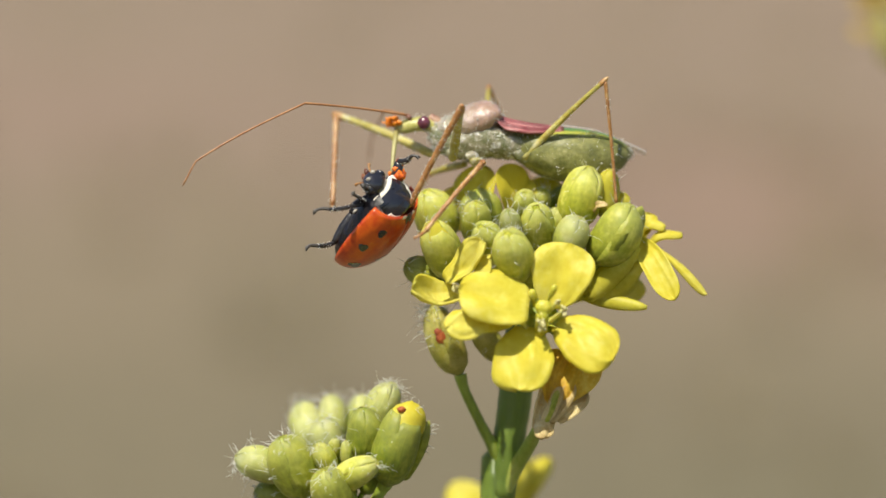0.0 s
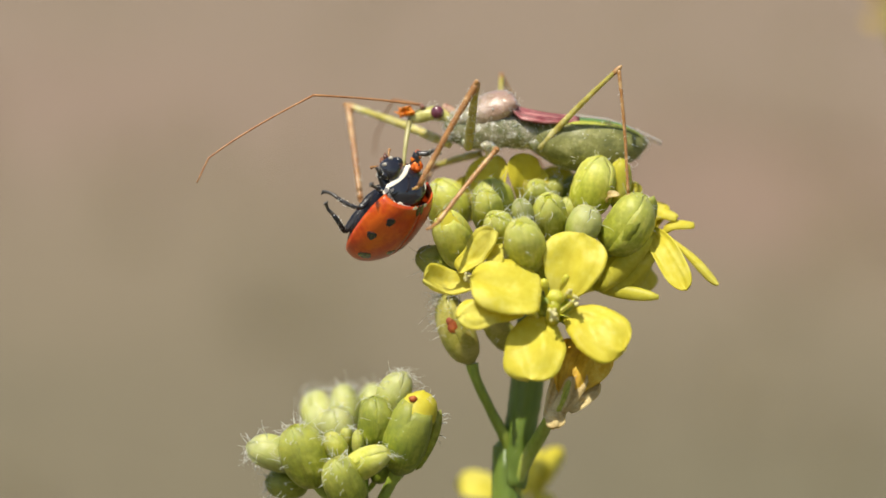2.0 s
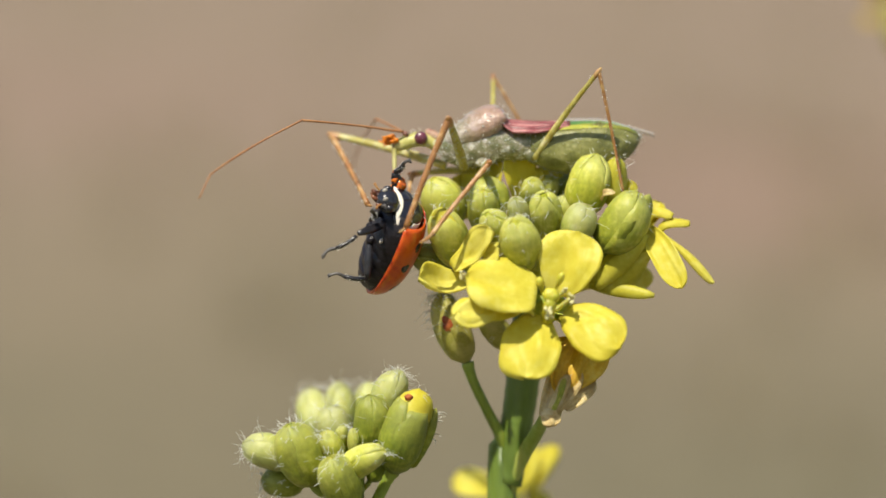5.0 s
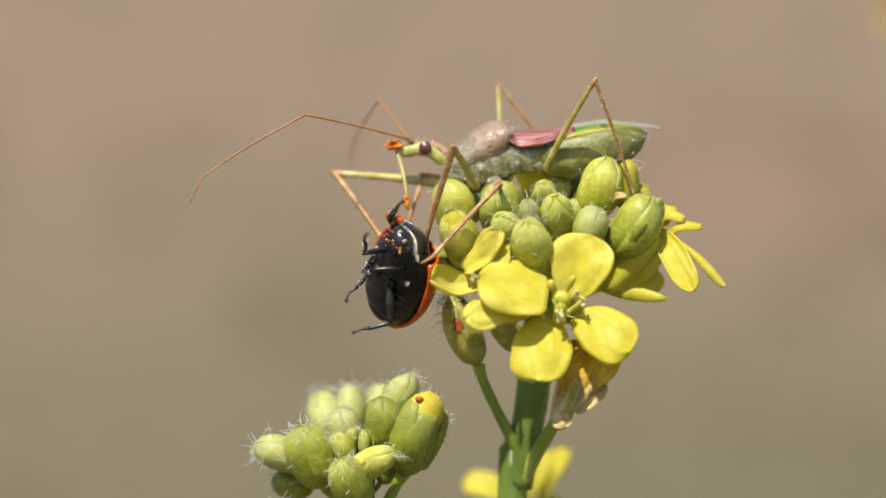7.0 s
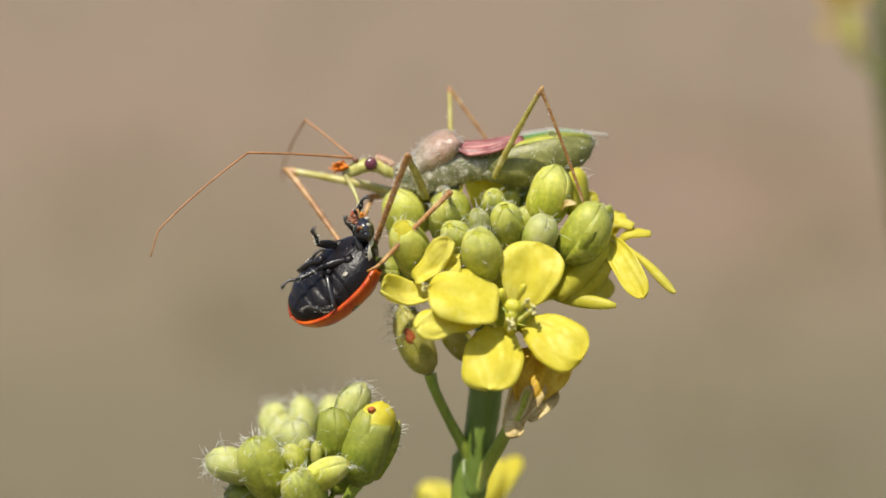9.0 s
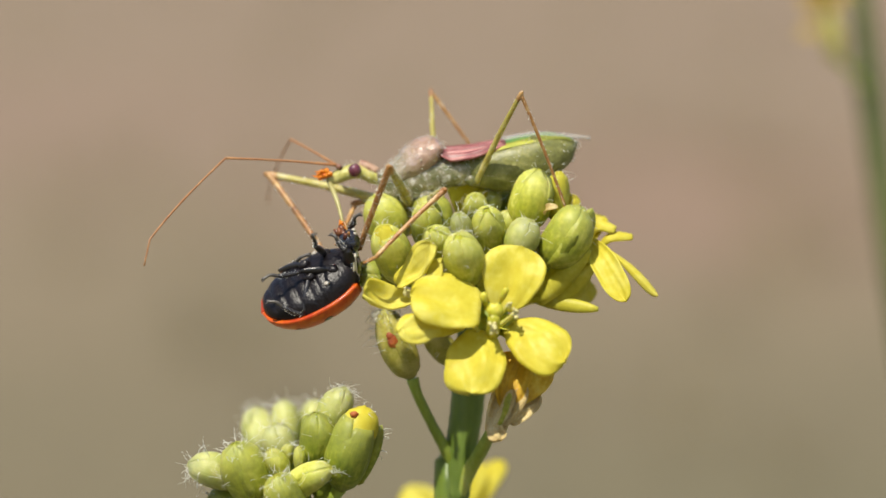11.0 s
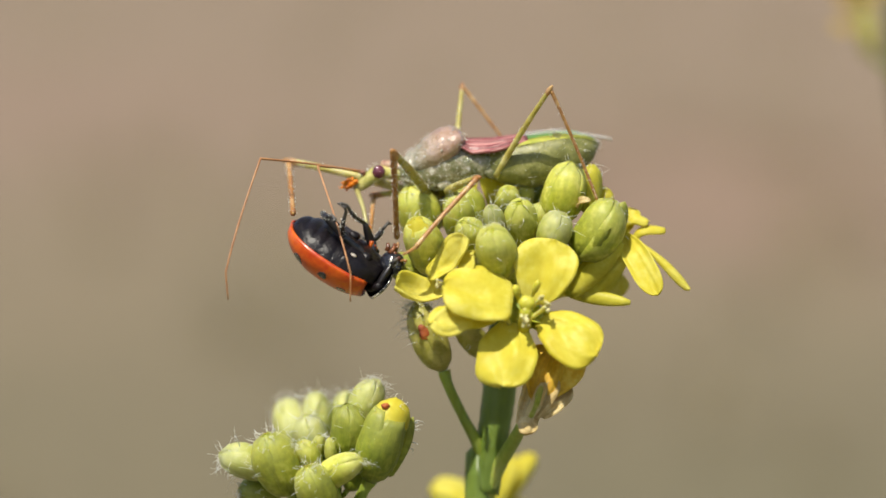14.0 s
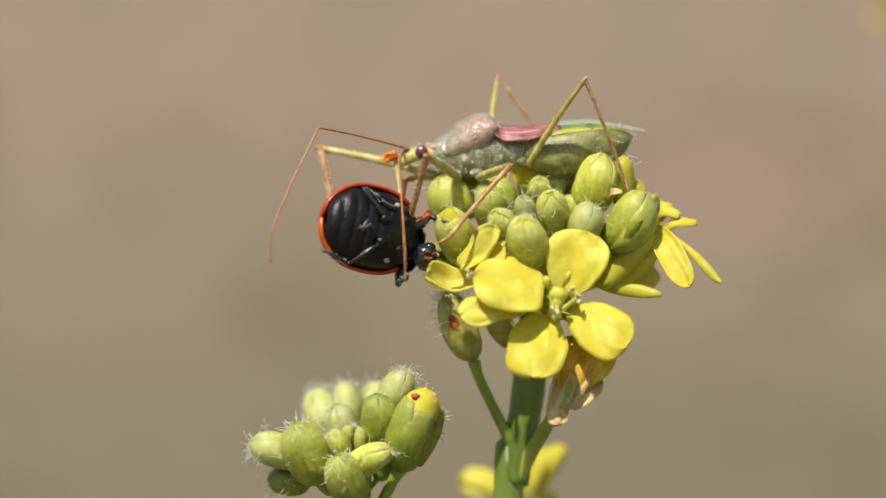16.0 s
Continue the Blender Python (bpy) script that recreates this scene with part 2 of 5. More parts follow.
def ground_material():
    """Dry slope: straw and pinkish soil above, olive herbs below, in soft patches."""
    m = bpy.data.materials.new("dry_slope")
    m.use_nodes = True
    n, link = m.node_tree.nodes, m.node_tree.links.new
    b = n["Principled BSDF"]
    geo = n.new("ShaderNodeNewGeometry")
    sep = n.new("ShaderNodeSeparateXYZ")
    link(geo.outputs["Position"], sep.inputs[0])
    n1 = n.new("ShaderNodeTexNoise")
    n1.inputs["Scale"].default_value, n1.inputs["Detail"].default_value = 2.2, 2
    link(geo.outputs["Position"], n1.inputs[0])
    n2 = n.new("ShaderNodeTexNoise")
    n2.inputs["Scale"].default_value, n2.inputs["Detail"].default_value = 45, 4
    link(geo.outputs["Position"], n2.inputs[0])
    mr = n.new("ShaderNodeMapRange")
    mr.inputs[1].default_value, mr.inputs[2].default_value = -0.22, 0.30
    link(sep.outputs[2], mr.inputs[0])
    add = n.new("ShaderNodeMath")
    add.operation = "MULTIPLY_ADD"
    link(n1.outputs[0], add.inputs[0])
    add.inputs[1].default_value = 0.5
    link(mr.outputs[0], add.inputs[2])
    cr = n.new("ShaderNodeValToRGB")
    e = cr.color_ramp.elements
    e.new(0.5)
    for i, (p, c) in enumerate(((0.12, (0.098, 0.088, 0.047)), (0.62, (0.157, 0.122, 0.074)), (1.0, (0.183, 0.134, 0.090)))):
        e[i].position, e[i].color = p, (*c, 1)
    link(add.outputs[0], cr.inputs[0])
    base = cr.outputs[0]
    warp = n.new("ShaderNodeTexNoise")
    warp.inputs["Scale"].default_value = 1.7
    link(geo.outputs["Position"], warp.inputs[0])
    bent = n.new("ShaderNodeVectorMath")
    bent.operation = "MULTIPLY_ADD"
    link(warp.outputs["Color"], bent.inputs[0])
    bent.inputs[1].default_value = (0.5, 0.5, 0.5)
    link(geo.outputs["Position"], bent.inputs[2])
    for place, reach, amount in (((-0.30, 3.5, 0.62), 0.75, 0.28), ((0.55, 3.05, 0.42), 0.55, 0.55), ((1.6, 4.2, 0.7), 0.9, 0.6), ((-2.2, 2.4, 0.2), 1.2, 0.6)):
        far = n.new("ShaderNodeVectorMath")
        far.operation = "DISTANCE"
        link(bent.outputs[0], far.inputs[0])
        far.inputs[1].default_value = place
        rx = n.new("ShaderNodeMapRange")
        rx.interpolation_type = "SMOOTHSTEP"
        rx.inputs[1].default_value, rx.inputs[2].default_value, rx.inputs[3].default_value, rx.inputs[4].default_value = reach * 0.15, reach, amount, 0.0
        link(far.outputs["Value"], rx.inputs[0])
        pink = n.new("ShaderNodeMixRGB")
        link(rx.outputs[0], pink.inputs[0])
        link(base, pink.inputs[1])
        pink.inputs[2].default_value = (0.200, 0.124, 0.090, 1)
        base = pink.outputs[0]
    mix = n.new("ShaderNodeMixRGB")
    mix.blend_type = "OVERLAY"
    mix.inputs[0].default_value = 0.5
    link(base, mix.inputs[1])
    link(n2.outputs[0], mix.inputs[2])
    link(mix.outputs[0], b.inputs["Base Color"])
    b.inputs["Roughness"].default_value = 0.9
    bp = n.new("ShaderNodeBump")
    bp.inputs["Strength"].default_value, bp.inputs["Distance"].default_value = 0.6, 0.01
    link(n2.outputs[0], bp.inputs["Height"])
    link(bp.outputs[0], b.inputs["Normal"])
    return m


GROUND = ground_material()


# ---- mesh building ----
class Geo:
    """Vertices and faces in world metres."""

    def __init__(self):
        self.v, self.f, self.along, self.across = [], [], {}, {}

    def grid(self, rows, close_u=False, close_v=False):
        """Faces over rows of equal length; close_v joins the row ends."""
        o, nu, nv = len(self.v), len(rows), len(rows[0])
        for r in rows:
            self.v.extend(r)
        for i in range(nu if close_u else nu - 1):
            for j in range(nv if close_v else nv - 1):
                a, b = i % nu, (i + 1) % nu
                c, d = j, (j + 1) % nv
                self.f.append((o + a * nv + c, o + a * nv + d, o + b * nv + d, o + b * nv + c))
        return o

    def tube(self, pts, radii, n=8):
        pts = [Vector(p) for p in pts]
        t0 = (pts[1] - pts[0]).normalized()
        side = t0.orthogonal().normalized()
        rows = []
        for i, p in enumerate(pts):
            a, b = pts[max(0, i - 1)], pts[min(len(pts) - 1, i + 1)]
            t = (b - a).normalized()
            side = (side - t * side.dot(t)).normalized()
            up = t.cross(side)
            r = radii[i] if hasattr(radii, "__len__") else radii
            rows.append([p + (side * math.cos(2 * math.pi * k / n) + up * math.sin(2 * math.pi * k / n)) * r for k in range(n)])
        o = self.grid(rows, close_v=True)
        self.f.append(tuple(o + k for k in reversed(range(n))))
        self.f.append(tuple(o + (len(pts) - 1) * n + k for k in range(n)))

    def shell(self, outer, inner, nu, nv):
        """A plate between two parametric faces, closed round its edge."""
        A = [[outer(i / nu, j / nv) for j in range(nv + 1)] for i in range(nu + 1)]
        B = [[inner(i / nu, j / nv) for j in range(nv + 1)] for i in range(nu + 1)]
        a = self.grid(A)
        b = len(self.v)
        for r in B:
            self.v.extend(r)
        w = nv + 1
        for i in range(nu + 1):
            for j in range(w):
                for o in (a, b):
                    self.along[o + i * w + j], self.across[o + i * w + j] = i / nu, j / nv
        for i in range(nu):
            for j in range(nv):
                q = b + i * w + j
                self.f.append((q, q + w, q + w + 1, q + 1))
        rim = [(0, j) for j in range(nv)] + [(i, nv) for i in range(nu)] + [(nu, j) for j in range(nv, 0, -1)] + [(i, 0) for i in range(nu, 0, -1)]
        for k, (i, j) in enumerate(rim):
            i2, j2 = rim[(k + 1) % len(rim)]
            self.f.append((a + i * w + j, b + i * w + j, b + i2 * w + j2, a + i2 * w + j2))

    def blob(self, c, r, nu=8, nv=10, rough=0.0, axes=None):
        """An ellipsoid with half axes r along the columns of axes."""
        ax = axes or Matrix.Identity(3)
        r = r if hasattr(r, "__len__") else (r, r, r)
        rows = []
        for i in range(nu + 1):
            a = math.pi * (0.001 + 0.998 * i / nu)
            row = []
            for j in range(nv):
                p = 2 * math.pi * j / nv
                q = Vector((math.sin(a) * math.cos(p), math.sin(a) * math.sin(p), math.cos(a)))
                k = 1 + (rough * noise.noise(q * 2.3 + Vector(c) * 4000) if rough else 0)
                row.append(Vector(c) + ax @ Vector((q.x * r[0] * k, q.y * r[1] * k, q.z * r[2] * k)))
            rows.append(row)
        self.grid(rows, close_v=True)


ORIGIN = {}


def thing(name, origin, label, category, group="", kind=""):
    ob = new(name)
    ob.empty_display_size = 0.001
    ob.location = origin
    ORIGIN[ob.name] = Vector(origin)
    return tagged(ob, label, category, group, kind)


def part(name, g, mat, parent, label="", local=False, smooth=True):
    """One mesh under a thing or part. Its geometry is given in world places, or in its own space where local is set."""
    me = bpy.data.meshes.new(name)
    o = ORIGIN[parent.name] if parent else Vector()
    shift = Vector() if local else o
    me.from_pydata([tuple(Vector(p) - shift) for p in g.v], [], g.f)
    bm = bmesh.new()
    bm.from_mesh(me)
    bmesh.ops.recalc_face_normals(bm, faces=bm.faces)
    bm.to_mesh(me)
    bm.free()
    if smooth:
        me.polygons.foreach_set("use_smooth", [True] * len(me.polygons))
    if g.along:
        for key, values in (("along", g.along), ("across", g.across)):
            at_ = me.attributes.new(key, "FLOAT", "POINT")
            at_.data.foreach_set("value", [values.get(i, 0.0) for i in range(len(me.vertices))])
    me.materials.append(mat)
    ob = new(name, me)
    ob.parent = parent
    ORIGIN[ob.name] = Vector() if local else o
    if label:
        ob["label"] = label
    return ob


def frame_of(axis, roll=0.0):
    a = axis.normalized()
    e1 = a.cross(Vector((0, 1, 0.2))).normalized()
    e2 = a.cross(e1)
    c, s = math.cos(roll), math.sin(roll)
    return a, e1 * c + e2 * s, e2 * c - e1 * s


def smooth_path(pts, n=8):
    """A rounded line through the points."""
    pts = [Vector(p) for p in pts]
    out = []
    for i in range(len(pts) - 1):
        p0, p1, p2, p3 = pts[max(0, i - 1)], pts[i], pts[i + 1], pts[min(len(pts) - 1, i + 2)]
        for k in range(n):
            t = k / n
            out.append(0.5 * ((2 * p1) + (p2 - p0) * t + (2 * p0 - 5 * p1 + 4 * p2 - p3) * t * t + (3 * p1 - p0 - 3 * p2 + p3) * t ** 3))
    return out + [pts[-1]]


# ---- ground ----
def build_ground():
    g = Geo()
    xs = [-600, -200, -60, -20, -8] + [-4 + 0.5 * i for i in range(17)] + [8, 20, 60, 200, 600]
    ys = [-600, -200, -60, -15, -4, -1, 0] + [0.5 + 0.25 * i for i in range(20)] + [7, 10, 16, 26, 40, 60, 90, 200, 600]

    def height(x, y):
        rise = 0.27 * max(0.0, y - 1.0) if y < 60 else 15.9
        return -0.42 + rise + 0.03 * noise.noise(Vector((x * 0.8, y * 0.8, 0))) + (2.0 * noise.noise(Vector((x * 0.02, y * 0.02, 5))) if y > 15 else 0)
    g.grid([[Vector((x, y, height(x, y))) for x in xs] for y in ys])
    ob = part("ground", g, GROUND, None)
    tagged(ob, "dry grassy slope with pinkish soil and olive herbs", "ground", kind="structure")


def slope(x, y):
    return -0.42 + 0.27 * max(0.0, y - 1.0) + 0.03 * noise.noise(Vector((x * 0.8, y * 0.8, 0)))


def build_grass():
    """Tufts of dry grass over the slope."""
    rng = random.Random(12)
    g = Geo()
    for _ in range(420):
        x, y = rng.uniform(-3.2, 3.2), rng.uniform(1.3, 5.2)
        h = rng.uniform(0.04, 0.16)
        z = slope(x, y) - 0.012
        for _ in range(9):
            a, r = rng.uniform(0, 2 * math.pi), rng.uniform(0, 0.03)
            p = Vector((x + r * math.cos(a), y + r * math.sin(a), z))
            lean = Vector((rng.uniform(-0.5, 0.5), rng.uniform(-0.5, 0.5), 1)) * h * rng.uniform(0.5, 1.0)
            w = Vector((math.cos(a + 1), math.sin(a + 1), 0)) * 0.0022
            o = len(g.v)
            g.v += [p - w, p + w, p + lean * 0.6 + w * 0.7, p + lean * 0.6 - w * 0.7, p + lean + Vector((lean.x, lean.y, -0.1 * h)) * 0.3]
            g.f += [(o, o + 1, o + 2, o + 3), (o + 3, o + 2, o + 4)]
    ob = part("dry_grass", g, STRAW, None)
    tagged(ob, "sparse tufts of dry straw-coloured grass on the slope", "grass", kind="stuff")


build_ground()
build_grass()


# ---- mustard plants ----
def bud_radius(s):
    return (1 - abs(2 * s - 1) ** 2.35) ** (1 / 2.1) * (1.0 - 0.08 * s) if 0 < s < 1 else 0.0


def hairs(parent, spots, length, rad, rng, curl=0.5):
    """Fine white hairs from a list of (root, direction)."""
    g = Geo()
    for p, dirn in spots:
        l = length * rng.uniform(0.5, 1.3)
        bend = Vector((rng.uniform(-1, 1), rng.uniform(-1, 1), rng.uniform(-1, 0.6))) * curl
        hook = Vector((rng.uniform(-1, 1), rng.uniform(-1, 1), rng.uniform(-1, 1))) * curl
        pts = [p + (dirn * (t - 0.25 * t * t) + bend * t * t * 0.6 + hook * t ** 3 * 0.5) * l for t in (0, 0.25, 0.5, 0.75, 1.0)]
        g.tube(pts, [rad, rad * 0.9, rad * 0.75, rad * 0.55, rad * 0.25], 4)
    return tagged(part("hairs", g, HAIR, parent, "fine white curling hairs"), kind="stuff")


def make_bud(plant, base, tip, width, mat, roll=0.3, tip_mat=None, n_hair=10, seed=1, gape=0.0, hair=15):
    """An unopened flower bud: a core with four overlapping sepals and a few hairs."""
    rng = random.Random(seed)
    axis = tip - base
    L, R = axis.length, width * K / 2
    a, e1, e2 = frame_of(axis, roll)
    tip_flare = rng.uniform(0.8, 2.4)
    bow = e1 * rng.uniform(-0.05, 0.05) + e2 * rng.uniform(-0.05, 0.05)

    def surf(s, th, k):
        r = R * bud_radius(s) * k
        return base + a * (s * L) + bow * (L * math.sin(math.pi * s)) + (e1 * math.cos(th) + e2 * math.sin(th)) * r
    g = Geo()
    g.grid([[surf(0.0002 + 0.9996 * i / 10, 2 * math.pi * j / 14, 0.978) for j in range(14)] for i in range(11)], close_v=True)
    bud = part("bud", g, tip_mat or mat, plant)
    for q in range(4):
        th0 = q * math.pi / 2 + rng.uniform(-0.08, 0.08)
        lift = 1.0 + 0.010 * (q % 2) + rng.uniform(0, 0.006)
        end = 0.997 - gape * (0.6 + 0.5 * (q % 2) + 0.3 * rng.random()) - rng.uniform(0, 0.008)
        half = math.radians(57)

        def outer(u, v, lift=lift, th0=th0, end=end):
            s = 0.01 + (end - 0.01) * u
            w = half * (1 if u < 0.6 else 1 - 0.40 * ((u - 0.6) / 0.4) ** 2)
            x = 2 * v - 1
            return surf(s, th0 + w * x, lift + (0.022 + 0.04 * u ** 4) * (1 - x * x) - 0.012 - 0.01 * u ** 4 + 0.045 * noise.noise(Vector((s * 3, x * 1.5, q + seed))) + 0.02 * noise.noise(Vector((s * 7, x * 4, q + seed))) + (tip_flare * max(0, u - 0.90) if gape == 0 else 0))

        def inner(u, v, lift=lift, th0=th0, end=end):
            s = 0.01 + (end - 0.01) * u
            w = half * (1 if u < 0.6 else 1 - 0.40 * ((u - 0.6) / 0.4) ** 2)
            return surf(s, th0 + w * (2 * v - 1), 0.90)
        gs = Geo()
        gs.shell(outer, inner, 10, 7)
        part("sepal", gs, mat, bud)
    if n_hair:
        spots = []
        for _ in range(n_hair):
            s, th = 1 - 0.5 * rng.random() ** 2.2, rng.uniform(0, 2 * math.pi)
            s = min(s, 0.985)
            p = surf(s, th, 1.04)
            spots.append((p, ((e1 * math.cos(th) + e2 * math.sin(th)) + a * rng.uniform(0.1, 0.9)).normalized()))
        hairs(bud, spots, hair * K, 0.5 * K, rng, 1.0)
    return bud


def stalk(plant, pts, radii, mat, name="pedicel", n=10, hair=0, seed=3):
    g = Geo()
    line = smooth_path(pts, 8)
    rad = [np.interp(i / (len(line) - 1), np.linspace(0, 1, len(radii)), radii) * K for i in range(len(line))]
    rng = random.Random(seed)
    rad = [r * (1 + 0.03 * rng.uniform(-1, 1)) for r in rad]
    g.tube(line, rad, n)
    ob = part(name, g, mat, plant)
    if hair:
        spots = []
        for _ in range(hair):
            i = rng.randrange(2, len(line) - 2)
            t = (line[i + 1] - line[i]).normalized()
            _, e1, e2 = frame_of(t)
            th = rng.uniform(0, 2 * math.pi)
            dirn = e1 * math.cos(th) + e2 * math.sin(th)
            spots.append((line[i] + dirn * rad[i] * 0.95, dirn))
        hairs(ob, spots, 13 * K, 0.6 * K, rng)
    return ob


def make_petal(parent, base, tip, width, normal, mat=PETAL, arch=0.10, cup=0.12, claw=0.22, seed=1, ripple=0.03, twist=0.0, notch=0.0, root=0.09):
    """A petal: narrow claw and rounded blade, bowed along its length and cupped across."""
    axis = tip - base
    L, W = axis.length, width * K
    a = axis.normalized()
    nrm = (normal - a * normal.dot(a)).normalized()
    side = a.cross(nrm)
    off = Vector((seed * 3.7, seed * 1.3, 0))

    def half(s):
        if s < claw:
            k = s / claw
            return root + (0.31 - 0.09) * k * k
        k = (s - claw) / (1 - claw)
        return root + 0.22 + (0.78 - root) * math.sin(min(1.0, k / 0.55) * math.pi / 2) if k < 0.55 else max(0.0, 1 - ((k - 0.55) / 0.45) ** 2.8) ** 0.5

    def point(u, v, side_off):
        s = 0.001 + 0.998 * (1 - (1 - u) ** 1.35)
        x = 2 * v - 1
        hw = half(s) * W / 2 * (1 + 2.4 * ripple * noise.noise(Vector((s * 2.6, 3.0 if x > 0 else 9.0, 1)) + off) * min(1, 3 * s))
        along = s * L * (1 - notch * (1 - abs(x)) * (s ** 6))
        wave = noise.noise(Vector((s * 2.2, x * 1.6, 0)) + off) * ripple * 2.2 + noise.noise(Vector((s * 5, x * 4, 2)) + off) * ripple * 0.45 - abs(noise.noise(Vector((s * 1.5, x * 2.6, 7)) + off)) * ripple * 1.2
        z = arch * L * math.sin(math.pi * min(1, s * 1.05)) + cup * W * x * x * (hw / (W / 2)) + wave * W * min(1, s * 2.5) - 0.02 * W * math.exp(-(x * 7) ** 2) * math.sin(math.pi * s)
        tw = twist * s
        sd = side * math.cos(tw) + nrm * math.sin(tw)
        return base + a * along + sd * (hw * x) + nrm * (z + side_off)
    g = Geo()
    th = 1.6 * K
    g.shell(lambda u, v: point(u, v, th), lambda u, v: point(u, v, -th), 18, 14)
    return part("petal", g, mat, parent)


def stamen(parent, base, tip, mat=ANTHER, size=9, seed=1):
    g = Geo()
    mid = base.lerp(tip, 0.55) + Vector((0, -2 * K, 0))
    g.tube(smooth_path([base, mid, tip], 4), [max(3.5, size * 0.42) * K] * 9, 8)
    ob = part("stamen", g, STIGMA, parent)
    rng = random.Random(seed)
    h = Geo()
    for k in range(12):
        o = Vector((rng.uniform(-0.7, 0.7), rng.uniform(-1, 1), rng.uniform(-1.2, 1.0))) * size * 0.8 * K
        h.blob(tip + o, size * rng.uniform(0.22, 0.42) * K, 5, 7, 0.4)
    part("anther", h, mat, ob, "cream pollen-dusted anther")
    return ob


def bud_row(plant, rows, seed0, mats):
    for i, (bu, bv, bd, tu, tv, td, w, m, nh, stem_to) in enumerate(rows):
        base, tip = at(bu, bv, bd), at(tu, tv, td)
        opening = m == "o"
        make_bud(plant, base, tip, w, mats[m], roll=(i * 0.77) % 1.5, seed=seed0 + i, n_hair=nh + 9, hair=21 if seed0 > 150 else 15, tip_mat=PETAL if opening else None, gape=0.06 if opening else 0.0)
        if stem_to:
            a = (tip - base).normalized()
            end = at(*stem_to)
            stalk(plant, [base + a * 0.04 * (tip - base).length, base - a * 18 * K + (end - base) * 0.12, base.lerp(end, 0.6) - a * 8 * K, end],
                  [w * 0.13, w * 0.10, 6, 7], PEDICEL)


MATS = {"g": BUD, "d": BUD_DEEP_SHADED, "p": BUD_PALE, "y": BUD_YELLOW, "s": SEPAL_YELLOW, "c": CALYX, "o": BUD, "m": BUD_MID}
CAMWARD = Vector((0, -1, 0))
SOIL = -0.42


def build_main_plant():
    plant = thing("mustard_plant", (0.0042, 0.0035, SOIL), "yellow-flowered mustard stalk with green buds growing from dry soil", "plant")
    low = at(893, 900, 3.5)
    stalk(plant, [Vector((0.0042, 0.0035, SOIL)), Vector((0.0036, 0.0040, -0.25)), Vector((0.0030, 0.0036, -0.06)), low, at(905, 850, 3.4), at(918, 760, 3.2), at(930, 680, 3), at(940, 560, 2.8), at(945, 470, 3)],
          [60, 48, 34, 27, 26, 29, 31, 28, 20], STEM, "main_stem", 16, hair=30, seed=8)
    hub = (945, 480, 3)
    rows = [
        (1030, 380, 1.0, 1064, 272, 0.0, 80, "g", 3, hub),
        (1072, 444, 0.0, 1138, 340, -1.0, 88, "m", 6, hub),
        (1092, 368, 1.2, 1098, 276, 0.4, 46, "s", 2, hub),
        (1012, 426, -0.5, 1046, 362, -1.5, 64, "p", 8, hub),
        (982, 412, 1.0, 968, 344, -2.0, 66, "g", 12, hub),
        (942, 366, 2.5, 950, 318, 0.5, 48, "g", 6, hub),
        (968, 362, 3.5, 982, 314, 2.0, 46, "g", 12, hub),
        (924, 400, 0.0, 918, 350, -2.0, 42, "p", 6, hub),
        (930, 416, -0.5, 926, 382, -2.5, 32, "p", 4, hub),
        (862, 404, 1.0, 860, 336, -1.5, 58, "g", 14, hub),
        (898, 424, 0.0, 868, 378, -2.5, 58, "g", 8, hub),
        (922, 476, -1.5, 918, 390, -4.5, 76, "g", 10, hub),
        (826, 466, 0.5, 782, 372, -2.5, 72, "o", 6, hub),
        # shaded bud at the left: shade painted as deep green
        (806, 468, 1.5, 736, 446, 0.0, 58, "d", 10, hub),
        (800, 408, 3.0, 774, 314, 1.5, 82, "g", 2, hub),
        (884, 396, 2.2, 862, 312, 1.6, 80, "m", 4, hub),
        (1004, 400, 1.6, 1006, 346, 0.4, 46, "g", 4, hub),
        # shade among the inner buds put into their deep green
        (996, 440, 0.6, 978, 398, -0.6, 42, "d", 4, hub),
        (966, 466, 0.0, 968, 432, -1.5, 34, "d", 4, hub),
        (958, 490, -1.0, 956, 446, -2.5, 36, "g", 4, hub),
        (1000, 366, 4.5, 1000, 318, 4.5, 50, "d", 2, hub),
        (910, 612, 2.0, 862, 556, 0.5, 50, "c", 4, (935, 640, 3)),
    ]
    bud_row(plant, rows, 100, MATS)

    # loose sepal on the large outer bud, its dark green painting the shaded side
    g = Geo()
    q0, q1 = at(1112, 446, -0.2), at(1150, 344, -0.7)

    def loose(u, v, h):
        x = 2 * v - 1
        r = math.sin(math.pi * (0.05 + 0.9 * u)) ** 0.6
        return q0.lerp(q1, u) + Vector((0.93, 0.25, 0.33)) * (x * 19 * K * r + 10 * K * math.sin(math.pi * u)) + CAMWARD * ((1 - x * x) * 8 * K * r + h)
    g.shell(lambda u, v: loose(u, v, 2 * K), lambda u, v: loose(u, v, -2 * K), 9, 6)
    part("sepal", g, BUD_DEEP_SHADED, plant, "loose dark green sepal painting in the shaded side")

    # hairy old calyx on its own pedicel
    calyx = make_bud(plant, at(832, 640, 1.5), at(784, 516, 0.8), 66, CALYX, roll=0.9, tip_mat=BUD_YELLOW, n_hair=130, seed=301, hair=24)
    g = Geo()
    for u, v, ru, rv in ((795, 564, 8, 9), (799, 572, 10, 13)):
        g.blob(at(u, v, 0.16), (ru * K, 4 * K, rv * K), 14, 18, 0.25)
    part("rust_spot", g, RUST, calyx, "orange-brown rusty spot")
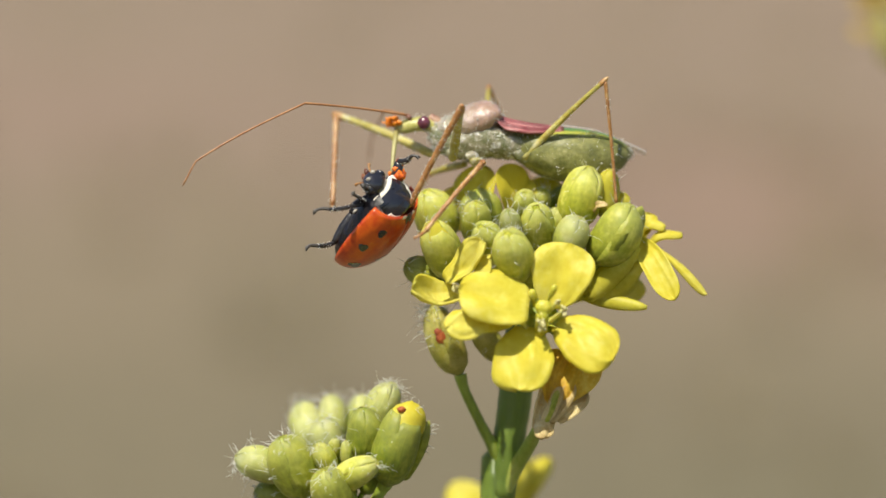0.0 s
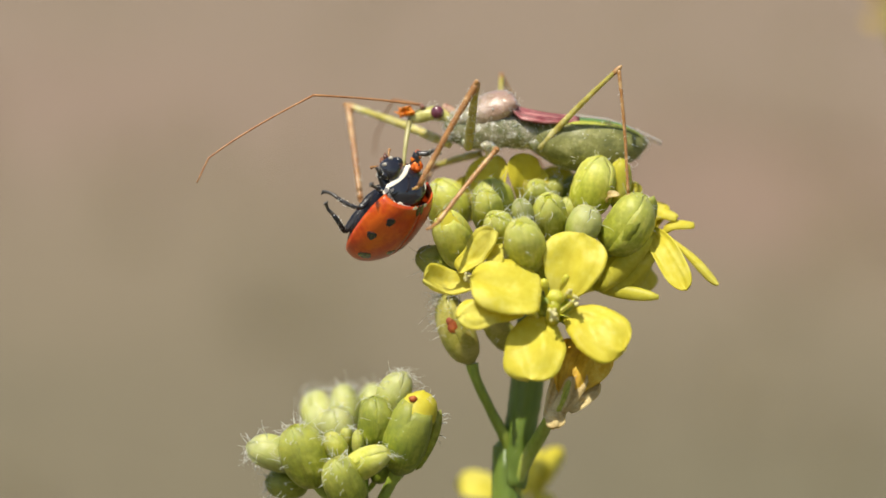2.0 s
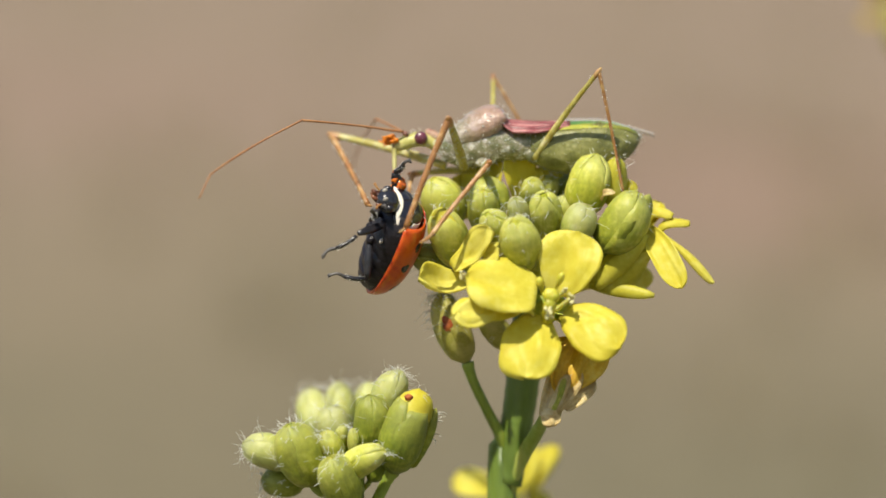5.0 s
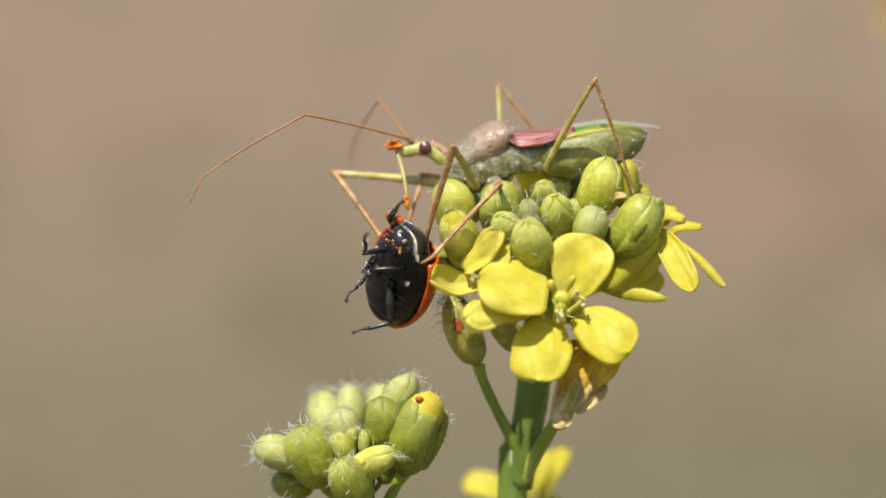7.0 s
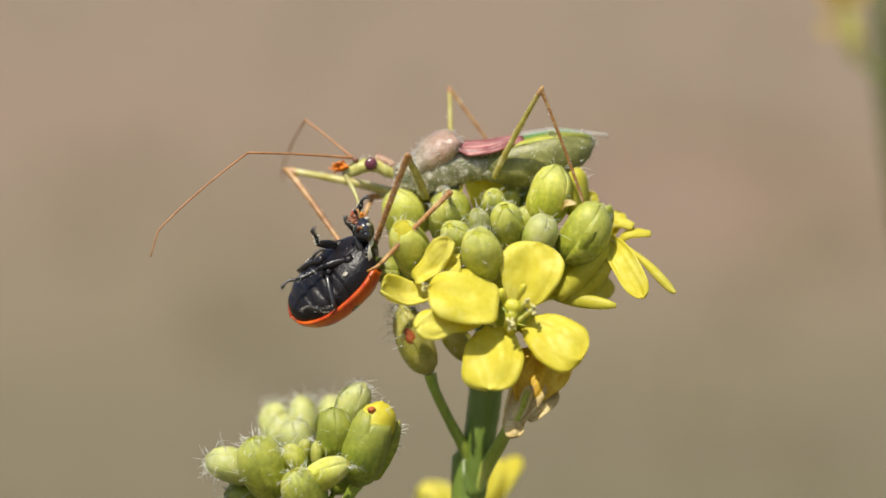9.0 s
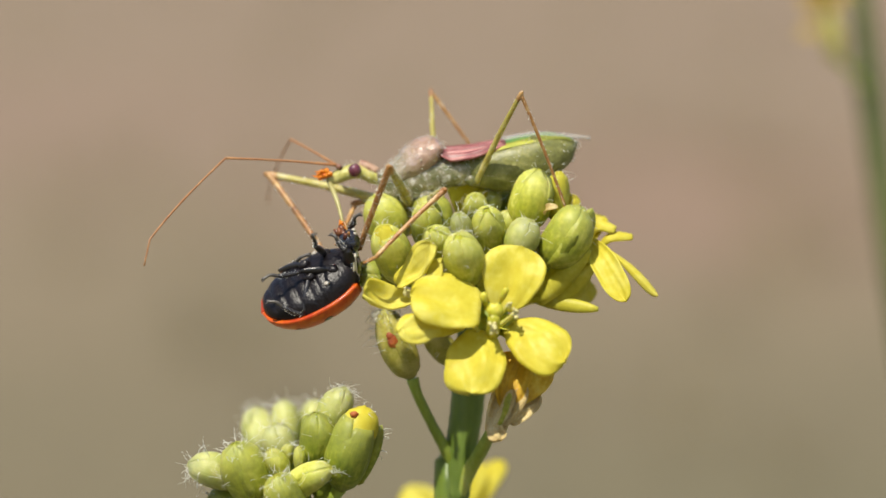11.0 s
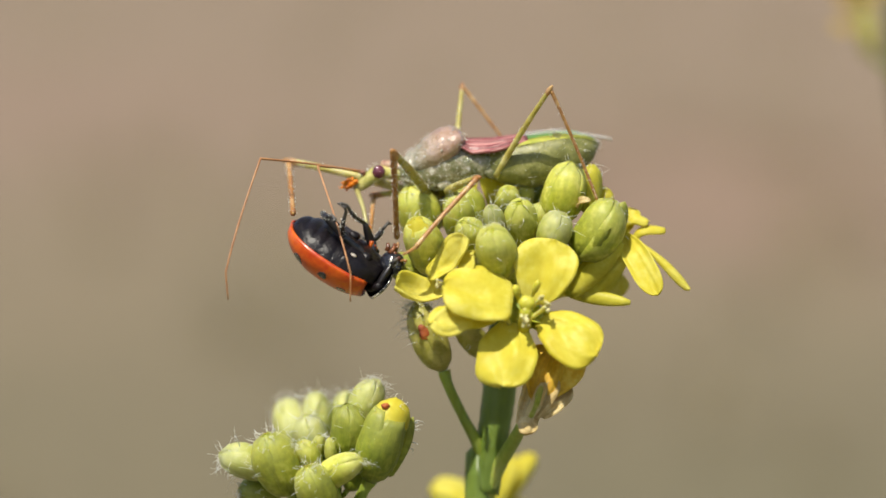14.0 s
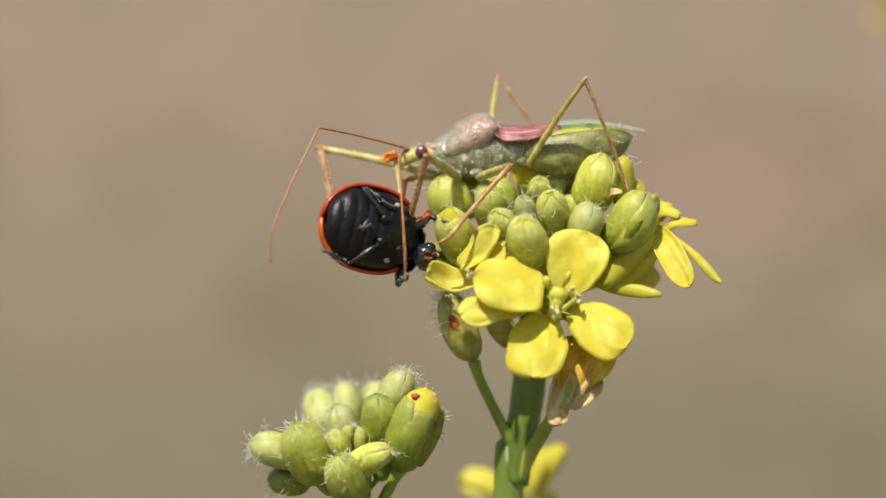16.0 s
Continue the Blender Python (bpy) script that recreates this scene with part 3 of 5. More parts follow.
    stalk(plant, [at(833, 640, 1.5), at(842, 670, 1.6), at(868, 725, 2.2), at(893, 775, 2.8), at(906, 830, 3.5)], [12, 9, 9, 11, 8], PEDICEL)

    # open flower, facing out
    g = Geo()
    c = at(978, 540, -2.6)
    g.tube([at(955, 500, 2.4), at(966, 530, 0), c + Vector((0, 0.0006, 0)), c], [10 * K, 22 * K, 30 * K, 24 * K], 14)
    flower = part("open_flower", g, PEDICEL, plant, "fully open four-petalled yellow flower")
    face = Vector((-0.05, -1, 0.25))
    make_petal(flower, at(994, 522, -3.2), at(1029, 408, -3.0), 110, face + Vector((0, 0, 0.1)), seed=2, arch=0.08, cup=0.06, claw=0.10, root=0.35, ripple=0.045)
    make_petal(flower, at(956, 518, -4.2), at(831, 489, -4.6), 112, Vector((0.0, -0.80, 0.60)), seed=5, arch=0.05, cup=-0.04, claw=0.08, root=0.55, ripple=0.045)
    make_petal(flower, at(952, 556, -3.2), at(937, 668, -5.0), 106, face + Vector((0, 0, 0.45)), seed=3, arch=0.09, cup=-0.05, claw=0.10, root=0.4, ripple=0.05)
    make_petal(flower, at(1006, 548, -3.2), at(1102, 616, -4.8), 98, face + Vector((-0.1, 0, 0.3)), seed=7, arch=0.09, cup=-0.06, claw=0.10, root=0.35, ripple=0.05)
    for k, (root, u, v, d, s) in enumerate((((952, 560, -3.0), 940, 545, -4.3, 8), ((980, 572, -3.0), 977, 552, -4.8, 11), ((990, 530, -3.4), 1005, 512, -4.2, 7), ((990, 548, -3.2), 1016, 526, -4.3, 9))):
        stamen(flower, at(*root), at(u, v, d), size=s, seed=k)
    for k, (p0, p1, w) in enumerate((((988, 512, -3.6), (1002, 482, -4.4), 6), ((966, 520, -3.4), (960, 490, -4.2), 7))):
        g = Geo()
        q0, q1 = at(*p0), at(*p1)
        g.tube(smooth_path([q0, q0.lerp(q1, 0.5) + CAMWARD * 3 * K, q1], 4), [r * w * K for r in (0.45, 0.5, 0.5, 0.7, 0.95, 1.05, 1.0, 0.85, 0.45)], 8)
        part("stamen", g, BUD_YELLOW, flower, "smooth unopened stamen")
    for k, (p0, p1, w) in enumerate((((982, 548, -2.6), (1018, 552, -3.2), 30), ((984, 560, -2.4), (1014, 578, -2.8), 12), ((958, 528, -2.4), (950, 566, -2.8), 24))):
        make_petal(flower, at(*p0), at(*p1), w, face + Vector((0, 0, 0.4)), BUD_MID if k == 2 else BUD, seed=80 + k, arch=0.15, cup=0.3, claw=0.1, root=0.6)
    g = Geo()
    g.tube([c, at(976, 560, -3.8), at(978, 540, -4.4), at(980, 528, -4.5)], [10 * K, 12 * K, 11 * K, 11 * K], 12)
    g.blob(at(981, 522, -4.6), (15 * K, 8 * K, 13 * K), 12, 16, 0.2)
    part("pistil", g, BUD_YELLOW, flower, "pale yellow-green pistil")

    # flower turned aside, partly hidden
    g = Geo()
    g.tube([at(900, 500, 1.5), at(860, 500, -1), at(842, 498, -2)], [8 * K, 13 * K, 14 * K], 10)
    half_flower = part("open_flower", g, PEDICEL, plant, "half-open yellow flower with curled petals")
    make_petal(half_flower, at(808, 474, -2.2), at(874, 404, -3.6), 56, Vector((-0.4, -0.8, 0.5)), seed=11, arch=-0.10, cup=0.24, claw=0.04, ripple=0.10, root=0.3)
    make_petal(half_flower, at(842, 496, -1.8), at(748, 488, -3.6), 56, Vector((0.0, -0.8, 0.7)), seed=12, arch=-0.16, cup=0.30, claw=0.08, ripple=0.09, twist=0.35, root=0.25)
    make_petal(half_flower, at(922, 534, -3.0), at(810, 552, -5.2), 66, Vector((0, -0.8, 0.65)), seed=13, arch=0.05, cup=-0.12, claw=0.05, ripple=0.12, notch=0.10, root=0.5)
    make_petal(half_flower, at(856, 474, -2.4), at(884, 436, -3.6), 50, Vector((0, -0.8, 0.7)), seed=22, arch=0.1, cup=-0.15, claw=0.1, ripple=0.09, root=0.3)
    stamen(half_flower, at(842, 498, -2), at(826, 486, -3.4), size=9, seed=31)

    # flower seen from the side
    g = Geo()
    g.tube(smooth_path([at(960, 510, 3.2), at(1020, 505, 2.5), at(1066, 486, 2), at(1098, 462, 2), at(1146, 414, 2)], 5), [r * K for r in np.interp(np.linspace(0, 1, 21), [0, 0.35, 0.55, 0.75, 1], [9, 14, 28, 34, 20])], 14)
    side = part("open_flower", g, SEPAL_YELLOW, plant, "yellow flower seen from the side with drooping petals")
    make_petal(side, at(1148, 398, 0.8), at(1214, 508, -1.6), 50, Vector((-0.3, -0.8, 0.5)), seed=14, arch=0.10, cup=0.20, claw=0.10, root=0.25, ripple=0.06)
    make_petal(side, at(1176, 412, 1.4), at(1270, 500, 0.4), 17, Vector((-0.2, -0.7, 0.7)), seed=15, arch=0.08, cup=-0.3, claw=0.3, root=0.4)
    make_petal(side, at(1142, 420, 2.5), at(1178, 358, 2.5), 50, Vector((-0.5, -0.8, 0.4)), seed=16, arch=0.12, cup=0.3, claw=0.15, root=0.5)
    make_petal(side, at(1158, 388, 2.0), at(1196, 378, 1.0), 24, Vector((-0.2, -0.6, 0.8)), seed=26, arch=0.35, cup=-0.3, claw=0.1, root=0.5)
    make_petal(side, at(1164, 424, 1.8), at(1226, 390, 1.2), 25, Vector((-0.2, -0.6, 0.8)), seed=17, arch=0.32, cup=-0.25, claw=0.2, root=0.5)
    make_petal(side, at(1120, 470, 3.2), at(1152, 508, 3.0), 44, Vector((-0.2, -0.7, 0.7)), seed=27, arch=0.1, cup=0.1, claw=0.1, root=0.4)
    for k, (p0, p1, w) in enumerate((((1050, 504, 0.8), (1164, 522, -0.4), 26), ((1052, 496, 0.8), (1128, 416, 0.2), 44), ((1062, 508, 0.2), (1150, 414, -0.8), 38),
                                     ((1080, 514, 0.4), (1160, 440, -0.2), 34), ((1080, 500, 2), (1148, 452, 2.5), 60))):
        g = Geo()
        q0, q1 = at(*p0), at(*p1)
        a, e1, e2 = frame_of(q1 - q0)
        nn = (CAMWARD - a * CAMWARD.dot(a)).normalized()
        ss = a.cross(nn)
        W = w * K

        def face_pt(u, v, h, q0=q0, q1=q1, nn=nn, ss=ss, W=W):
            x = 2 * v - 1
            r = math.sin(math.pi * (0.06 + 0.90 * u)) ** 0.6
            return q0.lerp(q1, u) + ss * (x * W / 2 * r) + nn * ((1 - x * x) * W * 0.22 * r + h)
        g.shell(lambda u, v: face_pt(u, v, 2 * K), lambda u, v: face_pt(u, v, -2 * K), 9, 7)
        part("sepal", g, SEPAL_YELLOW, side)

    # yellow petals peeping between the buds
    make_petal(plant, at(868, 380, 3.4), at(876, 270, 2.6), 92, Vector((-0.45, -0.7, 0.6)), seed=35, arch=0.1, cup=0.16, claw=0.05, root=0.4)
    make_petal(plant, at(930, 350, 2.8), at(914, 268, 2.1), 66, Vector((0.1, -0.7, 0.7)), seed=18, arch=0.1, cup=0.10, claw=0.05, root=0.4)
    make_petal(plant, at(920, 350, 3.0), at(968, 302, 2.4), 52, Vector((0.1, -0.7, 0.7)), seed=28, arch=0.1, cup=0.10, claw=0.05, root=0.4)
    make_petal(plant, at(840, 384, 4.0), at(822, 306, 3.6), 74, Vector((-0.1, -0.7, 0.7)), seed=29, arch=0.1, cup=0.10, claw=0.05, root=0.4)
    make_petal(plant, at(1100, 380, 1.8), at(1122, 318, 1.0), 40, Vector((0.0, -0.8, 0.6)), seed=19, arch=0.1, cup=-0.15, claw=0.1)
    make_petal(plant, at(966, 366, 4.6), at(1004, 296, 4.4), 78, Vector((0.1, -0.7, 0.7)), seed=31, arch=0.1, cup=0.10, claw=0.05, root=0.5)
    make_bud(plant, at(992, 376, 4.6), at(1030, 306, 4.2), 60, BUD_DEEP_SHADED, roll=0.7, seed=332, n_hair=3)
    # wilted scrap between the two large buds
    make_petal(plant, at(1072, 352, -0.2), at(1094, 340, -0.9), 14, Vector((0.0, -0.8, 0.6)), SEPAL_DRY, seed=30, arch=0.2, cup=0.3, claw=0.1, root=0.5)

    # withered flower hanging below
    g = Geo()
    g.tube([at(976, 748, 0.2), at(984, 738, -1.6), at(988, 716, -2.4), at(992, 694, -2.4)], [8 * K, 13 * K, 15 * K, 9 * K], 12)
    old = part("withered_flower", g, SEPAL_DRY, plant, "withered flower with orange-yellow petals and papery brown sepals")
    for p0, p1, w, m, s in (((998, 694, -2.6), (1004, 594, -2.0), 52, PETAL_OLD, 41), ((1002, 690, -2.8), (1038, 592, -2.3), 66, PETAL_OLD, 42),
                            ((1006, 688, -2.7), (1080, 616, -2.0), 50, PETAL_OLD, 43),
                            ((966, 736, -2.2), (994, 644, -2.0), 28, SEPAL_DRY, 46), ((978, 732, -2.9), (1012, 662, -2.9), 22, SEPAL_DRY, 47),
                            ((992, 726, -2.8), (1034, 656, -2.6), 26, SEPAL_DRY, 45), ((1004, 722, -2.7), (1058, 670, -2.2), 34, SEPAL_DRY, 49),
                            # last strip, narrow mid green, paints the dark slot between the sepals
                            ((976, 722, -3.0), (984, 752, -3.6), 34, SEPAL_DRY, 48), ((984, 728, -3.0), (1006, 668, -3.0), 12, BUD_MID, 50)):
        make_petal(old, at(*p0), at(*p1), w, Vector((0.1, -1, 0.2)), m, seed=s, arch=0.07, cup=0.12 if s % 2 else -0.10, claw=0.06, root=0.4, ripple=0.09)
    stalk(plant, [at(976, 726, -1.6), at(957, 762, 0.8), at(932, 804, 2.5), at(912, 850, 3.1), at(902, 900, 3.7)], [9, 12, 13, 13, 10], PEDICEL)

    # flower lower on the stalk, behind it
    g = Geo()
    g.tube(smooth_path([at(900, 990, 4), at(912, 930, 11.0), at(915, 882, 17.5)], 5), [9 * K] * 6 + [13 * K] * 5, 10)
    low_flower = part("open_flower", g, PEDICEL, plant, "yellow flower behind the stalk")
    sunward = Vector((-0.3, -0.75, 0.6))
    make_petal(low_flower, at(900, 876, 17.4), at(806, 850, 16.8), 66, sunward, seed=51, arch=0.1, cup=0.1, claw=0.2)
    make_petal(low_flower, at(925, 884, 17.2), at(952, 790, 16.4), 58, sunward, seed=52, arch=0.1, cup=0.1, claw=0.15)
    make_petal(low_flower, at(940, 886, 17.0), at(992, 788, 16.2), 54, sunward, seed=53, arch=0.1, cup=0.1, claw=0.15)
    make_petal(low_flower, at(925, 890, 17.2), at(980, 900, 16.8), 60, sunward, seed=54, arch=0.1, cup=0.1, claw=0.2)
    return plant


def build_bud_shoot():
    plant = thing("mustard_shoot", (-0.0045, 0.004, SOIL), "young mustard shoot tipped with hairy pale green buds", "plant")
    hub = (625, 850, 0.5)
    stalk(plant, [Vector((-0.0045, 0.004, SOIL)), Vector((-0.0048, 0.003, -0.2)), Vector((-0.0050, 0.0015, -0.05)), at(632, 930, 0.8), at(632, 880, 0.6), at(626, 830, 0.6), at(612, 770, 1)],
          [48, 36, 24, 18, 18, 15, 10], PEDICEL, "main_stem", 14, hair=16, seed=9)
    rows = [
        (528, 814, 0.8, 434, 784, 0.2, 66, "p", 30, hub),
        (562, 856, -0.5, 516, 750, -2.0, 88, "m", 40, hub),
        (545, 852, 2.0, 468, 848, 1.2, 58, "d", 26, hub),
        (580, 776, 6.0, 550, 688, 7.5, 68, "p", 40, hub),
        (606, 766, 5.6, 604, 674, 6.4, 58, "p", 36, hub),
        (606, 786, 2.4, 588, 716, 1.6, 64, "p", 10, hub),
        (604, 812, -0.5, 578, 764, -1.8, 44, "g", 8, hub),
        (632, 802, -0.5, 630, 756, -1.0, 24, "g", 2, hub),
        (612, 790, 0.0, 612, 752, -0.5, 26, "g", 2, hub),
        (656, 788, 0.0, 662, 698, -1.2, 70, "d", 6, hub),
        (656, 748, 6.0, 660, 676, 7.4, 56, "p", 26, hub),
        (682, 742, 0.8, 714, 654, 0.1, 62, "p", 44, hub),
        (605, 842, -1.0, 686, 794, -2.8, 56, "g", 8, hub),
        (626, 892, -1.5, 590, 808, -3.0, 74, "m", 34, hub),
        (660, 850, 0.8, 690, 800, 0.5, 40, "d", 10, hub),
    ]
    bud_row(plant, rows, 200, MATS)
    big = make_bud(plant, at(700, 836, -0.5), at(748, 686, -1.4), 82, BUD_DEEP_SHADED, roll=0.5, tip_mat=PETAL, n_hair=14, seed=231, gape=0.16)
    g = Geo()
    axis = (at(748, 686, -1.4) - at(700, 836, -0.5)).normalized()
    turn = axis.to_track_quat("Z", "Y").to_matrix()
    g.blob(at(738, 728, -1.15), (33 * K, 33 * K, 42 * K), 12, 16, 0.08, turn)
    part("petal_tip", g, PETAL, big, "yellow furled petals at the tip")
    g = Geo()
    g.blob(at(729, 702, -2.05), (7 * K, 5 * K, 6 * K), 8, 10, 0.4)
    part("rust_spot", g, RUST, big, "orange-red rusty spot")
    g = Geo()
    q0, q1 = at(738, 826, -0.2), at(774, 722, -0.6)

    def flap(u, v, h):
        x = 2 * v - 1
        r = math.sin(math.pi * (0.05 + 0.9 * u)) ** 0.6
        return q0.lerp(q1, u) + Vector((0.93, 0, 0.33)) * (x * 15 * K * r + 5 * K * math.sin(math.pi * u)) + CAMWARD * ((1 - x * x) * 9 * K * r + h)
    g.shell(lambda u, v: flap(u, v, 2 * K), lambda u, v: flap(u, v, -2 * K), 9, 6)
    loose = part("sepal", g, BUD_DEEP_SHADED, big)
    rng = random.Random(77)
    hairs(big, [(flap(rng.uniform(0.4, 1), 1, 0), Vector((0.8, rng.uniform(-0.5, 0.5), rng.uniform(-0.2, 0.6)))) for _ in range(10)], 16 * K, 0.75 * K, rng)
    stalk(plant, [at(701, 832, -0.4), at(690, 850, -0.2), at(672, 884, 0.2), at(640, 940, 0.8)], [14, 10, 10, 10], PEDICEL)
    return plant


def build_far_weed():
    """A taller flowering stalk well behind, out of focus."""
    D = 60
    foot = Vector((0.042, 0.061, SOIL))
    plant = thing("mustard_plant", foot, "tall mustard stalk with pale yellow blossom standing farther back", "plant")
    stalk(plant, [foot, Vector((0.045, 0.061, -0.2)), at(1764, 900, D), at(1724, 640, D), at(1688, 400, D), at(1668, 260, D), at(1654, 140, D), at(1646, 40, D), at(1640, -60, D), at(1654, -260, D)], [60, 58, 50, 46, 40, 38, 36, 30, 26, 15], STEM_DARK, "main_stem", 12)
    stalk(plant, [at(1672, 180, D), at(1642, 130, D - 1), at(1607, 90, D - 2), at(1588, 40, D - 2)], [10, 8, 8, 9], PEDICEL)
    calyx = make_bud(plant, at(1594, 92, D - 2), at(1576, -10, D - 2), 50, CALYX, seed=402, n_hair=0)
    for q, (u, v, w) in enumerate(((1532, -30, 56), (1617, -50, 56), (1572, -80, 56))):
        make_petal(calyx, at(1578, 6, D - 2), at(u, v, D - 2.5), w, Vector((-0.2, -0.8, 0.4)), PETAL_MUTED, seed=60 + q)
    make_petal(calyx, at(1572, 40, D - 2), at(1528, 36, D - 3), 40, Vector((-0.2, -0.8, 0.4)), PETAL_MUTED, seed=70)
    return plant


build_main_plant()
build_bud_shoot()
build_far_weed()


# ---- assassin bug ----
MID = 2.0                       # depth of the bug's middle, millimetres
PRON = at(905, 184, MID)        # hind edge of its pronotum, the point it turns about
bug = thing("assassin_bug", PRON, "green and pink assassin bug on the flower buds holding a ladybird", "insect")


def loft(stations, n=24, lump=0.0, power=2.3, lump_scale=1500, arc=(0.0, 1.0)):
    """A body through upright elliptical rings: (u, top, bottom, half depth in mm[, middle])."""
    st = np.array([(s + (MID,) if len(s) == 4 else s) for s in stations], float)
    us = np.linspace(0, len(st) - 1, (len(st) - 1) * 5 + 1)
    g = Geo()
    rows = []
    for q in us:
        i = min(int(q), len(st) - 2)
        t = q - i
        p0, p1, p2, p3 = st[max(0, i - 1)], st[i], st[i + 1], st[min(len(st) - 1, i + 2)]
        u, vt, vb, hw, mid = 0.5 * (2 * p1 + (p2 - p0) * t + (2 * p0 - 5 * p1 + 4 * p2 - p3) * t * t + (3 * p1 - p0 - 3 * p2 + p3) * t ** 3)
        c, h = (vt + vb) / 2, max(0.3, (vb - vt) / 2)
        hw = max(0.02, hw)
        row = []
        for k in range(n):
            a = 2 * math.pi * (arc[0] + (arc[1] - arc[0]) * k / (n if arc == (0.0, 1.0) else n - 1))
            co, si = math.cos(a), math.sin(a)
            cx, sx = math.copysign(abs(co) ** (2 / power), co), math.copysign(abs(si) ** (2 / power), si)
            p = at(u, c - h * sx, mid) + Vector((0, hw * 0.001 * cx, 0))
            if lump:
                nn = noise.noise(p * lump_scale) + 0.5 * noise.noise(p * lump_scale * 2.3)
                p += (p - at(u, c, mid)).normalized() * nn * lump * K
            row.append(p)
        rows.append(row)
    first = len(g.v)
    for i in range(len(rows)):
        for k in range(n):
            g.along[first + i * n + k], g.across[first + i * n + k] = i / (len(rows) - 1), k / n
    o = g.grid(rows, close_v=arc == (0.0, 1.0))
    if arc == (0.0, 1.0):
        g.f.append(tuple(o + k for k in range(n)))
        g.f.append(tuple(o + (len(rows) - 1) * n + k for k in range(n)))
    return g


ABD = [(936, 216, 262, 0.85), (955, 213, 278, 1.20), (985, 211, 293, 1.50), (1020, 209, 302, 1.65), (1060, 211, 302, 1.62), (1095, 217, 294, 1.40), (1122, 228, 281, 1.0), (1138, 240, 264, 0.5), (1144, 248, 255, 0.1)]


def build_bug_body():
    thorax = part("thorax", loft([(786, 216, 234, 0.30), (794, 207, 250, 0.65), (812, 196, 262, 0.85), (838, 190, 268, 1.05), (866, 186, 268, 1.25), (896, 198, 264, 1.32), (926, 208, 266, 1.22), (958, 216, 266, 1.0)], 44, lump=1.8, lump_scale=3600), THORAX, bug, "dusty grey-green thorax")
    for u, v, y, r in ((826, 258, -0.72, 13), (862, 262, -0.85, 14), (948, 256, -0.9, 17), (812, 250, 0.7, 13), (864, 264, 0.85, 14), (950, 258, 0.9, 17)):
        g = Geo()
        g.blob(at(u, v, MID) + Vector((0, y * 0.001, 0)), (r * 0.9 * K, r * 0.4 * K, r * 0.75 * K), 10, 14, 0.2)
        part("leg_socket", g, THORAX, thorax, "knobbly grey-green leg socket")
    part("pronotum", loft([(796, 205, 226, 0.50), (806, 198, 234, 0.86), (820, 191, 238, 1.04), (836, 181, 240, 1.20), (852, 171, 240, 1.38), (870, 164, 236, 1.52), (890, 163, 226, 1.62), (905, 171, 208, 1.50), (913, 185, 198, 1.2)], 34, lump=1.8, lump_scale=3400, power=2.0), PRONOTUM, bug, "shiny peach-pink pronotum")
    abdomen = part("abdomen", loft(ABD, 40, lump=1.5, lump_scale=1300), ABDOMEN, bug, "dull olive-green abdomen")
    fat = [(u, vt - 0.9, vb + 0.9, hw + 0.03) for u, vt, vb, hw in ABD[1:-1]]
    for a0, a1, m, nm, lab in ((0.330, 0.380, MARGIN, "margin_band", "yellow-green abdomen stripe"), (0.258, 0.332, MARGIN_GREEN, "margin_edge", "bright green abdomen edge"),
                               (0.120, 0.170, MARGIN, "margin_band", "yellow-green abdomen stripe"), (0.168, 0.242, MARGIN_GREEN, "margin_edge", "bright green abdomen edge")):
        part(nm, loft(fat, 9, lump=1.6, lump_scale=1500, arc=(a0, a1)), m, abdomen, lab)
    for s in (-1, 1):
        def wing(u, v, h, s=s):
            x = np.interp(u, [0, 1], [900, 1022])
            w = 0.001 * np.interp(u, [0, 0.25, 0.7, 1], [1.2, 1.45, 1.3, 0.9])
            z = np.interp(u, [0, 0.15, 0.5, 1], [186, 195, 203, 209]) + np.interp(u, [0, 0.15, 0.45, 1], [10, 19, 17, 6]) * v ** 2.2 + 2.0 * math.sin(v * 21)
            return at(x, z, MID) + Vector((0, s * (0.0001 + w * v), 0)) + Vector((0, 0, h))
        g = Geo()
        g.shell(lambda u, v: wing(u, v, 2 * K), lambda u, v: wing(u, v, -2 * K), 14, 16)
        w = part("wing", g, WING, bug, "folded pinkish-red leathery forewing")

        def membrane(u, v, h, s=s):
            x = np.interp(u, [0, 1], [1015, 1170])
            w = 0.001 * np.interp(u, [0, 0.5, 0.85, 1], [1.1, 1.2, 0.7, 0.15])
            z = np.interp(u, [0, 0.4, 0.75, 1], [203, 210, 230, 246]) + 5 * v ** 2
            return at(x, z, MID) + Vector((0, s * w * v, 0)) + Vector((0, 0, h - s * 2 * K))
        g = Geo()
        g.shell(lambda u, v: membrane(u, v, 0.8 * K), lambda u, v: membrane(u, v, -0.8 * K), 10, 5)
        part("wing_membrane", g, MEMBRANE, w, "translucent wing tip")


build_bug_body()


